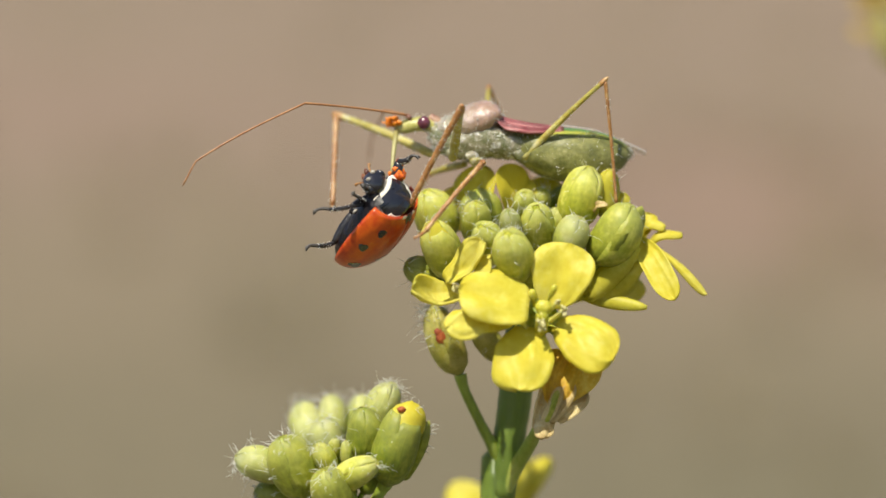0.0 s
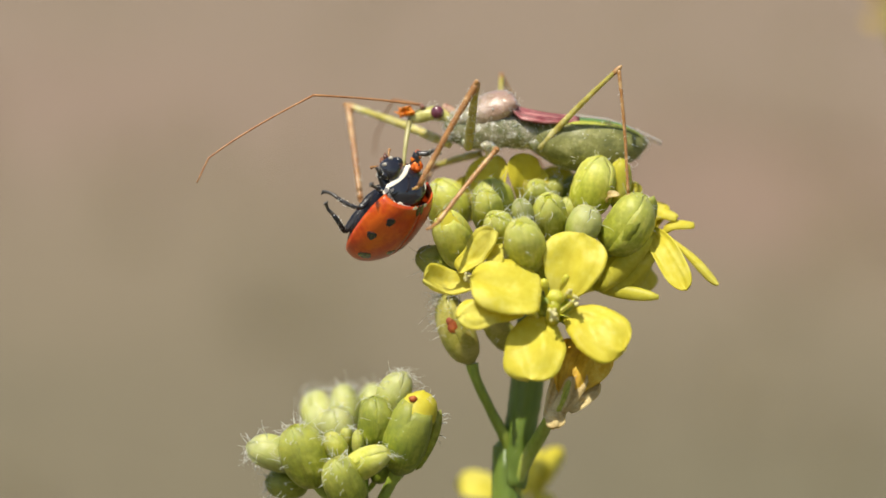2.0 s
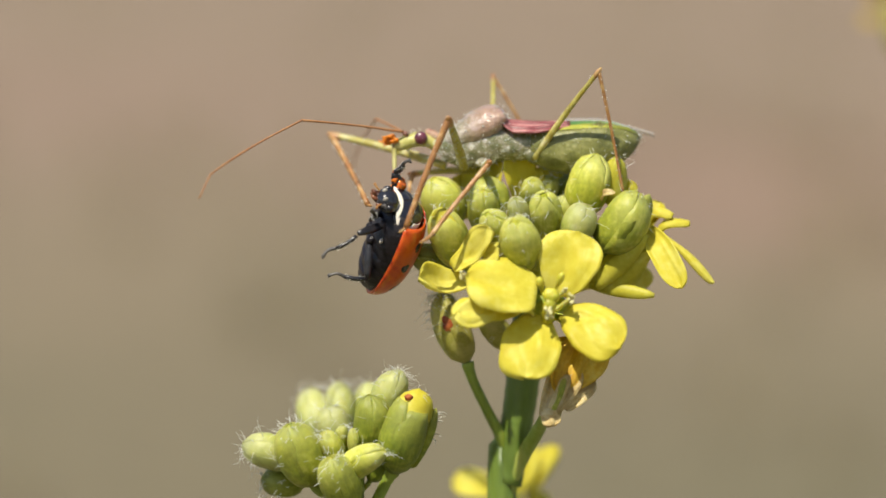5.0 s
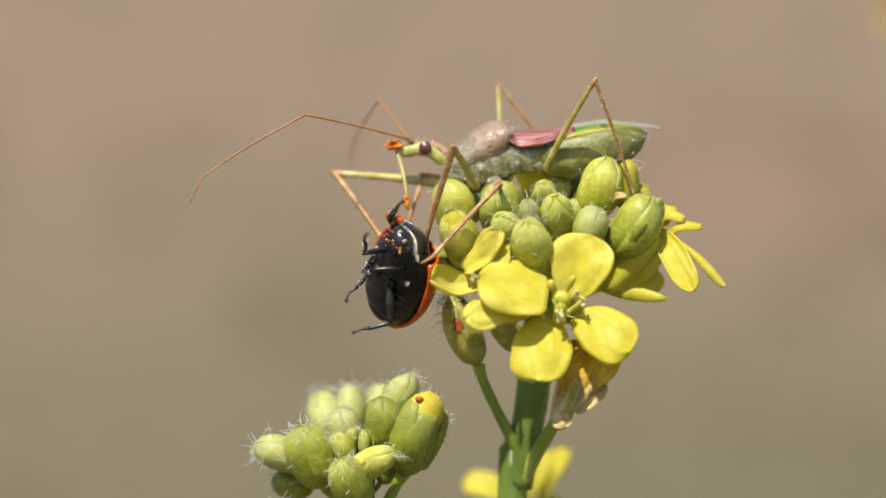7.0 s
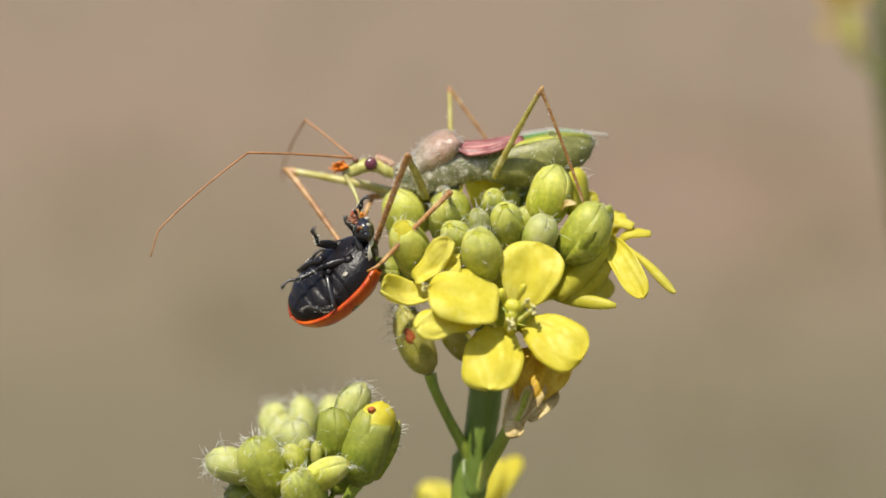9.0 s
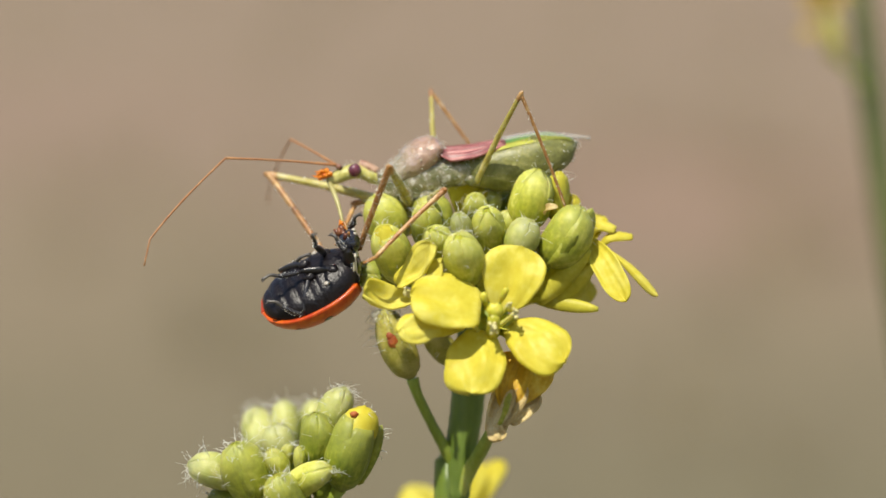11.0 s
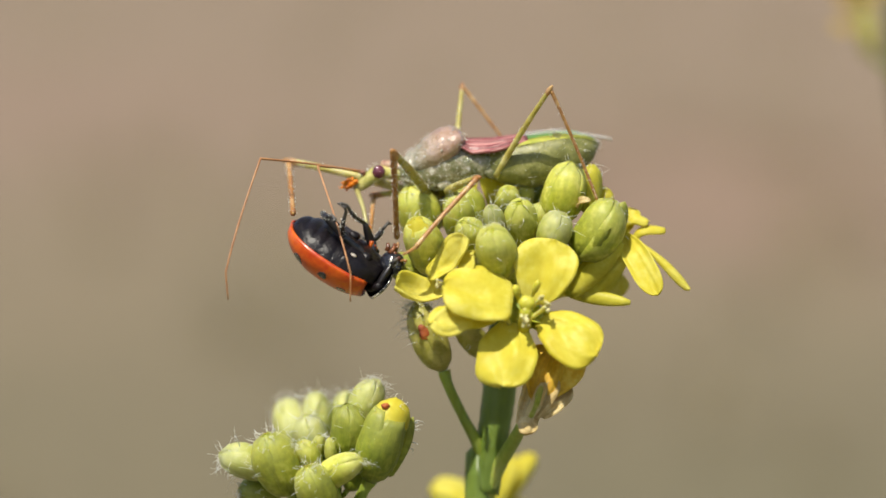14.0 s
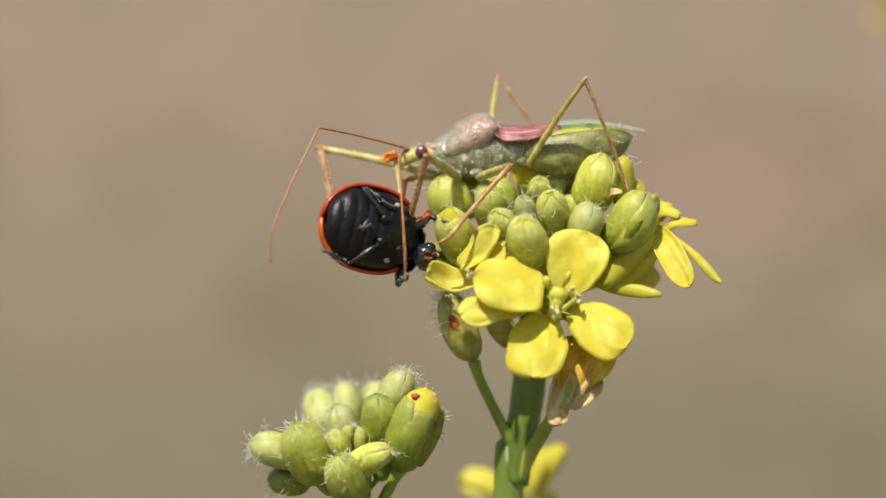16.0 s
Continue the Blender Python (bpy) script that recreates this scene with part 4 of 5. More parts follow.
def fuzz(ob, n, length, rad, seed, grains=0):
    """Short pale hairs and wax grains standing on a part."""
    rng = random.Random(seed)
    vs = [(v.co.copy(), v.normal.copy()) for v in ob.data.vertices]
    g = Geo()
    for _ in range(n):
        p, nn = rng.choice(vs)
        p = p + Vector((rng.uniform(-4, 4), rng.uniform(-1, 1), rng.uniform(-1, 1))) * K
        tipp = p + (nn + Vector((rng.uniform(-0.6, 0.6), rng.uniform(-0.6, 0.6), rng.uniform(-0.6, 0.6)))) * length * rng.uniform(0.4, 1.2) * K
        g.tube([p - nn * K, tipp], [rad * K, rad * 0.35 * K], 4)
    if n:
        tagged(part("bristles", g, HAIR, ob, "short white bristles", local=True), kind="stuff")
    if grains:
        g = Geo()
        for _ in range(grains):
            p, nn = rng.choice(vs)
            p = p + Vector((rng.uniform(-4, 4), rng.uniform(-1, 1), rng.uniform(-1, 1))) * K
            r = rng.uniform(0.6, 1.6) * K
            g.blob(p, (r * 1.4, r, r), 4, 5, 0.5)
        tagged(part("wax_dust", g, WAX, ob, "white waxy grains", local=True), kind="stuff")


for ob in list(bug.children):
    if ob.name.startswith("thorax"):
        fuzz(ob, 300, 7, 0.45, 41, 420)
    elif ob.name.startswith("pronotum"):
        fuzz(ob, 200, 6, 0.45, 42, 160)
    elif ob.name.startswith("abdomen"):
        fuzz(ob, 260, 5, 0.45, 43, 120)

HEAD_AT = at(766, 207, MID)
head_g = loft([(716, 219, 226, 0.10), (722, 212, 230, 0.26), (738, 203, 229, 0.36), (755, 198, 224, 0.45), (770, 196, 222, 0.48), (782, 201, 226, 0.40), (794, 208, 232, 0.34), (806, 212, 236, 0.30)], 20, lump=1.0, lump_scale=3000)
head_g.v = [p - HEAD_AT for p in head_g.v]
head = part("head", head_g, HEAD, bug, "narrow green and reddish head", local=True)


def head_bit(name, g, mat, label=""):
    g.v = [p - HEAD_AT for p in g.v]
    return part(name, g, mat, head, label, local=True)


for s in (-1, 1):
    g = Geo()
    g.blob(at(767, 208, MID) + Vector((0, s * 0.00042, 0)), (12 * K, 8 * K, 12 * K), 12, 16)
    head_bit("eye", g, EYE, "glossy dark purple eye")
g = Geo()
g.tube(smooth_path([at(775, 195, MID), at(790, 203, MID), at(806, 213, MID)], 4), [5 * K, 8 * K, 8 * K, 9 * K, 9 * K, 9 * K, 9 * K, 9 * K, 8 * K], 10)
head_bit("neck_stripe", g, NECK, "reddish-brown back of the neck")
g = Geo()
rng = random.Random(5)
for k in range(12):
    q = Vector((rng.uniform(-10, 10), rng.uniform(-5, 5), rng.uniform(-6, 7))) * K
    g.blob(at(714, 211, MID - 0.3) + q, (rng.uniform(3, 6) * K, 4 * K, rng.uniform(2.0, 4.5) * K), 6, 8, 0.5)
for k in range(12):
    p = at(711, 210, MID - 0.3) + Vector((rng.uniform(-4, 6), rng.uniform(-4, 4), rng.uniform(-7, 7))) * K
    g.tube([p, p + Vector((-7, rng.uniform(-3, 3), rng.uniform(-3, 2))) * K, p + Vector((rng.uniform(-18, -9), rng.uniform(-4, 4), rng.uniform(-7, 5))) * K], [3.6 * K, 2.4 * K, 0.5 * K], 5)
head_bit("pollen_crumbs", g, ORANGE, "orange pollen crumbs stuck to the snout")
for s in (-1, 1):
    g = Geo()
    g.tube([at(742, 203, MID) + Vector((0, s * 0.00025, 0)), at(736, 197, MID) + Vector((0, s * 0.00035, 0))], [5 * K, 4 * K], 8)
    head_bit("antenna_socket", g, NECK)

fuzz(head, 90, 6, 0.45, 44, 30)


def limb(name, L, radii, mat, label="", bristles=0, seed=1, bow=0.0, knee=None, foot=None, hook=0.0):
    """A leg or feeler segment along its own x axis, from 0 to L plan units; hook bends its end aside."""
    g = Geo()
    n = 26
    pts = [Vector((L * K * i / (n - 1), 0, bow * L * K * math.sin(math.pi * i / (n - 1)) + hook * K * min(math.sin(min(1.0, i / (n - 1) / 0.84) * math.pi / 2), (1 - i / (n - 1)) / 0.16))) for i in range(n)]
    rad = [np.interp(i / (n - 1), np.linspace(0, 1, len(radii)), radii) * K for i in range(n)]
    g.tube(pts, rad, 10)
    ob = part(name, g, mat, bug, label, local=True)
    rng = random.Random(seed)
    if bristles:
        h = Geo()
        for _ in range(bristles):
            t, a = rng.uniform(0.05, 0.97), rng.uniform(0, 2 * math.pi)
            r = np.interp(t, np.linspace(0, 1, len(radii)), radii) * K
            dirn = Vector((0, math.cos(a), math.sin(a)))
            p = Vector((t * L * K, 0, bow * L * K * math.sin(math.pi * t))) + dirn * r * 0.9
            h.tube([p, p + (dirn + Vector((0.3, 0, 0))) * rng.uniform(2.0, 4.5) * K], [0.45 * K, 0.15 * K], 4)
        tagged(part("bristles", h, HAIR, ob, "fine pale bristles", local=True), kind="stuff")
    if bristles > 60 and knee:
        h = Geo()
        for i in range(26):
            t = 0.08 + 0.84 * i / 25 + rng.uniform(-0.01, 0.01)
            a = 1.3 + rng.uniform(-0.35, 0.35) + (math.pi if i % 3 == 0 else 0.0)
            r = np.interp(t, np.linspace(0, 1, len(radii)), radii) * K
            h.blob(Vector((t * L * K, -math.cos(a) * r, math.sin(a) * r)), rng.uniform(0.8, 1.5) * K, 5, 6, 0.3)
        tagged(part("wax_dots", h, WAX, ob, "row of tiny white wax dots", local=True), kind="stuff")
    if knee:
        h = Geo()
        h.blob((L * K - knee * 1.2 * K, 0, 0), (knee * K * 3.0, knee * K * 1.06, knee * K * 1.06), 10, 10, 0.15)
        part("knee", h, TIBIA, ob, "reddish-brown knee", local=True)
    if foot:
        h = Geo()
        h.tube([Vector((L * K, 0, 0)), Vector((L * K + foot * 0.5 * K, 0, 3 * K)), Vector((L * K + foot * K, 0, 8 * K))], [3.5 * K, 3 * K, 2 * K], 6)
        part("tarsus", h, TIBIA, ob, "thin brown foot", local=True)
    return ob


LENGTH = {"A": (190, 200), "B": (228, 196), "C": (125, 172), "D": (206, 220), "E": (186, 205), "F": (118, 110)}


def leg(key, rf, rt, bristles, seed, foot=12):
    Lf, Lt = LENGTH[key]
    f = limb("femur", Lf, [rf * 1.1, rf * 1.25, rf * 1.15, rf * 1.05, rf * 0.9, rf * 0.85], FEMUR, "yellow-green upper leg", bristles, seed, 0.015, rf * 0.95)
    t = limb("tibia", Lt, [rt * 1.15, rt, rt * 0.95, rt * 0.9, rt * 0.95], TIBIA, "orange-brown lower leg", bristles, seed + 1, 0.01, foot=foot)
    return f, t


LEGS = {"A": leg("A", 7.0, 5.6, 150, 11), "B": leg("B", 6.8, 5.4, 150, 13), "C": leg("C", 6.0, 4.4, 70, 15, 26),
        "D": leg("D", 4.8, 3.1, 40, 17, 24), "E": leg("E", 4.4, 3.1, 30, 19, 16), "F": leg("F", 5.6, 4.2, 40, 21)}
ANT_L = {"N": 200, "F": 125}
ANT = {s: (limb("antenna", ANT_L[s], [2.6, 2.0, 1.8, 2.2], ANTENNA, "reddish-brown feeler", 0, 23, 0.01), limb("antenna", 262, [1.9, 1.6, 1.8, 1.6, 1.2], ANTENNA, "thin outer feeler", 0, 25, 0.0, hook=22)) for s in "NF"}
beak = limb("beak", 116, [4.8, 4.4, 3.8, 3.0, 2.0], BEAK_SKIN, "curved yellowish-brown beak", 0, 27, 0.07)
drop = Geo()
rng = random.Random(14)
drop.tube([Vector((84, 0, 0)) * K, Vector((96, 1, -2)) * K, Vector((106, -2, 1)) * K, Vector((114, 0, 0)) * K], [2.2 * K, 7 * K, 6 * K, 2 * K], 9)
for k in range(4):
    drop.blob(Vector((104 + rng.uniform(-12, 8), rng.uniform(-6, 6), rng.uniform(-7, 7))) * K, (rng.uniform(3, 7) * K, 4 * K, 4 * K), 8, 10, 0.4)
part("orange_drop", drop, ORANGE, beak, "wet orange drop where the beak bites", local=True)


# ---- ladybird ----
beetle = thing("ladybird", at(700, 385, 0.6), "orange-red ladybird with black spots, dead in the bug's grip", "insect")
ORIGIN[beetle.name] = Vector()
EL, EW, EH = 205 * K, 156 * K, 57 * K


def dome(s, a, k=1.0):
    """Wing-case surface: s from tail (0) to shoulder (1), a from the left rim (0) over the back to the right rim (1)."""
    x = (s - 0.5) * EL + 9 * K
    w = max(0.0, 1 - abs(2 * s - 1) ** 2.5) ** 0.5 * (0.94 + 0.12 * s * (1 - s) * 4 * 0.5)
    th = math.pi * a
    tail = 1 if s > 0.35 else (s / 0.35) ** 0.35
    return Vector((x * k, math.cos(th) * EW / 2 * w * k, math.sin(th) ** 0.85 * EH * w ** 0.9 * k * (0.75 + 0.25 * tail)))


def dome_patch(name, parent, mat, label, s, a, rs, ra, seed=0):
    """A rounded, slightly raised mark on the wing case."""
    h = Geo()

    def disc(u, v, k):
        t, r = 2 * math.pi * v, math.sqrt(u) * (1 + 0.12 * math.sin(3 * 2 * math.pi * v + s * 9 + seed) + 0.06 * math.sin(5 * 2 * math.pi * v + seed))
        return dome(min(0.88, s + rs * r * math.sin(t)), a + ra * r * math.cos(t), k)
    h.shell(lambda u, v: disc(u, v, 1.006), lambda u, v: disc(u, v, 0.995), 3, 16)
    part(name, h, mat, parent, label, local=True)


for side in (0, 1):
    g = Geo()
    lo, hi = (0.0, 0.497) if side == 0 else (0.503, 1.0)
    g.shell(lambda u, v: dome(0.000002 + 0.860 * u, lo + (hi - lo) * v), lambda u, v: dome(0.000002 + 0.860 * u, lo + (hi - lo) * v, 0.955 - 0.035 * abs(2 * (lo + (hi - lo) * v) - 1) ** 10) + Vector((0, 0, 0.5 * K)), 26, 18)
    e = part("wing_case", g, ELYTRA, beetle, "glossy orange-red wing case", local=True)
    for k, (s, a, rs, ra) in enumerate(((0.697, 0.238, 0.042, 0.040), (0.504, 0.160, 0.042, 0.046), (0.240, 0.226, 0.050, 0.070), (0.330, 0.445, 0.032, 0.042), (0.82, 0.475, 0.05, 0.024))):
        dome_patch("spot", e, BLACK, "black spot", s, a if side == 0 else 1 - a, rs, ra, k)
    dome_patch("pale_mark", e, CREAM, "cream mark beside the scutellum", 0.845, 0.425 if side == 0 else 0.575, 0.014, 0.030, 7)
g = Geo()
rows = []
for i in range(61):
    s = 0.010 + 0.92 * i / 60
    w = max(0.0, 1 - abs(2 * s - 1) ** 2.5) ** 0.5
    seg = 5.0 * K * (1 - abs(math.sin(s * math.pi * 8.2)) ** 0.5) if s < 0.58 else -3 * K
    row = []
    for j in range(25):
        y = 2 * j / 24 - 1
        row.append(Vector(((s - 0.49) * EL * 0.93 + 6 * K, y * EW / 2 * w * (0.885 + 0.035 * noise.noise(Vector((s * 7, 2.0 * j / 24, 4)))), -37 * K * (1 - y * y) ** 0.5 * min(1, w) ** 0.7 + seg * (1 - y ** 4) + 3 * K)))
    rows.append(row)
g.grid(rows)
g.grid([[Vector((p.x, p.y, 8 * K)) for p in r] for r in rows])
part("belly", g, BELLY, beetle, "ridged glossy black belly", local=True)
for y in (-1, 1):
    h = Geo()
    h.blob((0.18 * EL, y * 0.31 * EW, -25 * K), (6 * K, 5 * K, 3 * K), 8, 10, 0.3)
    part("belly_mark", h, TAN_MARK, beetle, "small cream mark on the belly", local=True)
g = Geo()
g.blob((60 * K, 0, -8 * K), (24 * K, 42 * K, 26 * K), 12, 16, 0.2)
part("breast", g, BELLY, beetle, "black breast", local=True)
rng = random.Random(21)
g = Geo()
g.blob((63 * K, 0, 2 * K), (18 * K, 46 * K, 28 * K), 14, 20, 0.2)
for k in range(14):
    a = rng.uniform(0, 2 * math.pi)
    g.blob((rng.uniform(70, 78) * K, 34 * math.cos(a) * K, (-8 + 12 * math.sin(a)) * K), rng.uniform(3, 7) * K, 6, 8, 0.5)
part("neck_skin", g, NECK_WET, beetle, "wet orange skin between wing cases and pronotum", local=True)

NAPE = Vector((91, 0, 32)) * K       # where the pronotum joins the wing cases


def shield(u, v, h=0.0):
    """Pronotum surface about its hind edge: u forward, v from the left side to the right."""
    w = 47 * (1 - 0.30 * ((u - 0.38) / 0.62) ** 2) * (1 - 0.30 * max(0.0, (0.16 - u) / 0.16) ** 2) * (1 - 0.22 * max(0.0, (u - 0.86) / 0.14) ** 2)
    y = (1 - 2 * v) * w
    q = (y / 47) ** 2
    x = 54 * u + 12 * (1 - u) * q + 9 * u * u * q - 4
    return Vector((x, y, -24 * q - 14 * u * u + 3 * math.sin(math.pi * u) + h)) * K


g = Geo()
g.shell(lambda u, v: shield(u, v), lambda u, v: shield(u, v, -5), 14, 26)
pro = part("pronotum", g, BLACK, beetle, "black pronotum edged in cream", local=True)
for lo_u, hi_u, lo_v, hi_v in ((0.88, 1.0, 0.06, 0.94), (0.06, 0.99, 0.0, 0.10), (0.06, 0.99, 0.90, 1.0), (0.02, 0.30, 0.0, 0.17), (0.02, 0.30, 0.83, 1.0)):
    h = Geo()
    h.shell(lambda u, v: shield(lo_u + (hi_u - lo_u) * u, lo_v + (hi_v - lo_v) * v, 0.9), lambda u, v: shield(lo_u + (hi_u - lo_u) * u, lo_v + (hi_v - lo_v) * v, -4), 6, 16)
    part("cream_edge", h, CREAM, pro, "cream border", local=True)
h = Geo()
h.blob(Vector((24, 0, -20)) * K, (25 * K, 35 * K, 14 * K), 12, 16, 0.2)
part("prosternum", h, BELLY, pro, "black underside of the pronotum", local=True)
g = Geo()
g.blob(Vector((64, 0, -28)) * K, (22 * K, 24 * K, 19 * K), 14, 18, 0.10)
hd = part("head", g, BLACK, beetle, "black head with pale marks", local=True)
rng = random.Random(9)
for y in (-1, 1):
    h = Geo()
    h.blob(Vector((82, y * 9, -21)) * K, (4 * K, 4 * K, 5 * K), 6, 8, 0.3)
    part("pale_mark", h, TAN_MARK, hd, "pale mark", local=True)
    h = Geo()
    h.blob(Vector((66, y * 21, -25)) * K, (10 * K, 6 * K, 10 * K), 8, 10)
    part("eye", h, BLACK, hd, local=True)
    h = Geo()
    p = Vector((80, y * 14, -32)) * K
    h.tube(smooth_path([p, p + Vector((7, y * 6, -2)) * K, p + Vector((10, y * 13, -4)) * K], 4), [1.8 * K] * 6 + [2.8 * K] * 3, 6)
    part("feeler", h, TIBIA, hd, "short brown feeler", local=True)
g = Geo()
for k in range(9):
    p = Vector((rng.uniform(66, 79), rng.uniform(-15, 15), rng.uniform(-46, -32))) * K
    q = p + Vector((rng.uniform(2, 14), rng.uniform(-7, 7), rng.uniform(-10, 2))) * K
    g.tube([p, p.lerp(q, 0.5) + Vector((2, 1, 0)) * K, q], [5 * K, 4 * K, 2.2 * K], 6)
part("mouthparts", g, MOUTH, hd, "reddish-brown mouthparts", local=True)

# legs: hip in the beetle's space (fore legs: in the pronotum's), resting knee and foot, thigh and shin lengths
BEETLE_HIP = {"LF": (24, 30, -26), "RF": (24, -30, -26), "LM": (56, 26, -28), "RM": (56, -26, -28), "LH": (14, 20, -34), "RH": (14, -20, -34)}
BEETLE_REST = {"RH": (-30, -62, -16, 20, -46, -30)}
BEETLE_LEN = {"F": (46, 40), "M": (56, 68), "H": (68, 66)}
BEETLE_LEGS = {}
for key in BEETLE_HIP:
    Lf, Lt = BEETLE_LEN[key[1]]
    r = {"F": 8.6, "M": 6.2, "H": 7.0}[key[1]]
    socket = Geo()
    socket.blob(Vector(BEETLE_HIP[key]) * K, (11 * K, 10 * K, 8 * K), 8, 10, 0.25)
    part("leg_socket", socket, BELLY, pro if key[1] == "F" else beetle, local=True)
    g = Geo()
    n = 9
    for_r = np.interp(np.linspace(0, 1, n), [0, 0.2, 0.5, 0.8, 1], [0.75, 1.15, 1.35, 1.05, 0.7])
    rows = []
    for i in range(n):
        rows.append([Vector((Lf * K * i / (n - 1), for_r[i] * r * 0.62 * K * math.cos(q), for_r[i] * r * K * math.sin(q))) for q in np.linspace(0, 2 * math.pi, 10, endpoint=False)])
    o = g.grid(rows, close_v=True)
    g.f += [tuple(o + k for k in range(10)), tuple(o + (n - 1) * 10 + k for k in range(10))]
    fem = part("thigh", g, LEG_BLACK, beetle, "flat glossy black thigh", local=True)
    if key == "RF":
        h = Geo()
        for k in range(9):
            h.blob(Vector((Lf * rng.uniform(0.45, 1.0), rng.uniform(-4, 4), rng.uniform(-3, 8))) * K, (rng.uniform(5, 10) * K, rng.uniform(4, 7) * K, rng.uniform(4, 8) * K), 8, 10, 0.7)
        part("orange_drop", h, NECK_WET, fem, "wet orange drop on the thigh", local=True)
    g = Geo()
    Ls = Lt * 0.62
    line = [Vector((Ls * t, 0, 2.5 * math.sin(math.pi * t))) * K for t in (0, 0.25, 0.5, 0.75, 1)]
    g.tube(line, [r * q * K for q in (0.55, 0.62, 0.58, 0.62, 0.5)], 8)
    tib = part("shin", g, LEG_BLACK, beetle, "thin black shin", local=True)
    h = Geo()
    a, b = Vector((Ls, 0, 0)) * K, Vector((Lt, 0, 0)) * K
    h.tube(smooth_path([a, a.lerp(b, 0.5) + Vector((0, 2, -4)) * K, b, b + Vector((3, 5, 5)) * K], 4), [3.2 * K] * 4 + [2.8 * K] * 4 + [3.8 * K, 3.0 * K, 2.2 * K, 1.4 * K, 0.8 * K], 6)
    h.tube([b - Vector((2, 0, 0)) * K, b + Vector((4, -5, 3)) * K], [2 * K, 0.7 * K], 5)
    part("foot", h, LEG_PALE, tib, "grey hooked foot", local=True)
    h = Geo()
    for k in range(46):
        t, q = rng.uniform(0.1, 1.0), rng.uniform(0, 2 * math.pi)
        dirn = Vector((0.4, math.cos(q), math.sin(q)))
        p = Vector((Ls * t, 0, 2.5 * math.sin(math.pi * t))) * K + Vector((0, dirn.y, dirn.z)) * r * 0.5 * K
        h.tube([p, p + dirn * rng.uniform(2, 4) * K], [0.5 * K, 0.2 * K], 4)
    tagged(part("bristles", h, HAIR, tib, "fine pale bristles", local=True), kind="stuff")
    BEETLE_LEGS[key] = (fem, tib)


# ---- what moves ----
TIMES = [0, 0.5, 1, 1.5, 2, 2.5, 3, 3.5, 4, 4.2, 5.2, 6.3, 6.5, 7, 7.5, 8, 8.5, 9, 9.5, 10.7, 12, 12.5, 13, 13.2, 13.3, 13.4, 13.5, 13.55, 13.6, 13.8, 14, 14.5, 15, 15.5, 16]


def track(rows):
    """Values over time from rows of (seconds, ...), straight between rows."""
    ts = [r[0] for r in rows]
    cols = list(zip(*rows))[1:]
    return lambda t: [float(np.interp(t, ts, c)) for c in cols]


def lift(p0, u, v, L, near=True):
    """The place on the line of sight through (u, v) at L plan units from p0, on its near or far side."""
    eye = Vector((0, -DIST, 0))
    ray = (at(u, v) - eye).normalized()
    L = L * K
    b = ray.dot(eye - p0)
    c = (eye - p0).length_squared - L * L
    disc = b * b - c
    if disc <= 0:
        q = eye - ray * b
        return p0 + (q - p0).normalized() * L
    s = -b - math.sqrt(disc) if near else -b + math.sqrt(disc)
    return eye + ray * s


def aim(p0, p1):
    return Matrix.Translation(p0) @ (p1 - p0).to_track_quat("X", "Z").to_matrix().to_4x4()


BODY = track([(0, 900, 177, 1.6), (1, 905, 172, 1.8), (2, 906, 177, 1.6), (3, 906, 182, 0.6), (3.5, 905, 184, 0), (4, 902, 184, -0.5), (4.2, 900, 192, -2), (6.3, 886, 217, -12.8), (6.5, 885, 219, -13.3), (7, 881, 224, -14.3), (8, 883, 223, -14.3), (9.5, 880, 224, -14.3), (12, 883, 228, -15.7), (12.5, 881, 229, -15.5), (13, 872, 227, -14), (13.4, 874, 219, -12.8), (14, 862, 224, -11.9), (15, 863, 218, -10.5), (16, 865, 218, -10.3)])
ROLL = track([(0, 0), (4.2, 1), (6.3, 6), (16, 7)])
HEADS = track([(0, 769, 194, 6), (1, 770, 191, 7), (2, 771, 194, 5), (2.5, 767, 198, 2), (3, 765, 205, 1), (3.5, 766, 207, 0), (4, 761, 210, 0), (4.2, 757, 226, 0), (6.3, 741, 262, 1), (6.5, 739, 264, 1), (7, 737, 256, 9), (7.5, 738, 260, 4), (8, 737, 264, 0), (8.5, 737, 258, 2),
               (9, 731, 266, -1), (9.5, 733, 266, -2), (12, 736, 272, -3), (12.5, 735, 280, -9), (13, 717, 283, -9), (13.3, 716, 277, -10), (13.4, 723, 275, -11), (13.5, 722, 270, -8), (13.6, 716, 268, -10), (14, 719, 287, -17), (14.5, 721, 284, -18), (15, 728, 284, -16), (15.5, 734, 277, -12), (16, 739, 269, -5)])
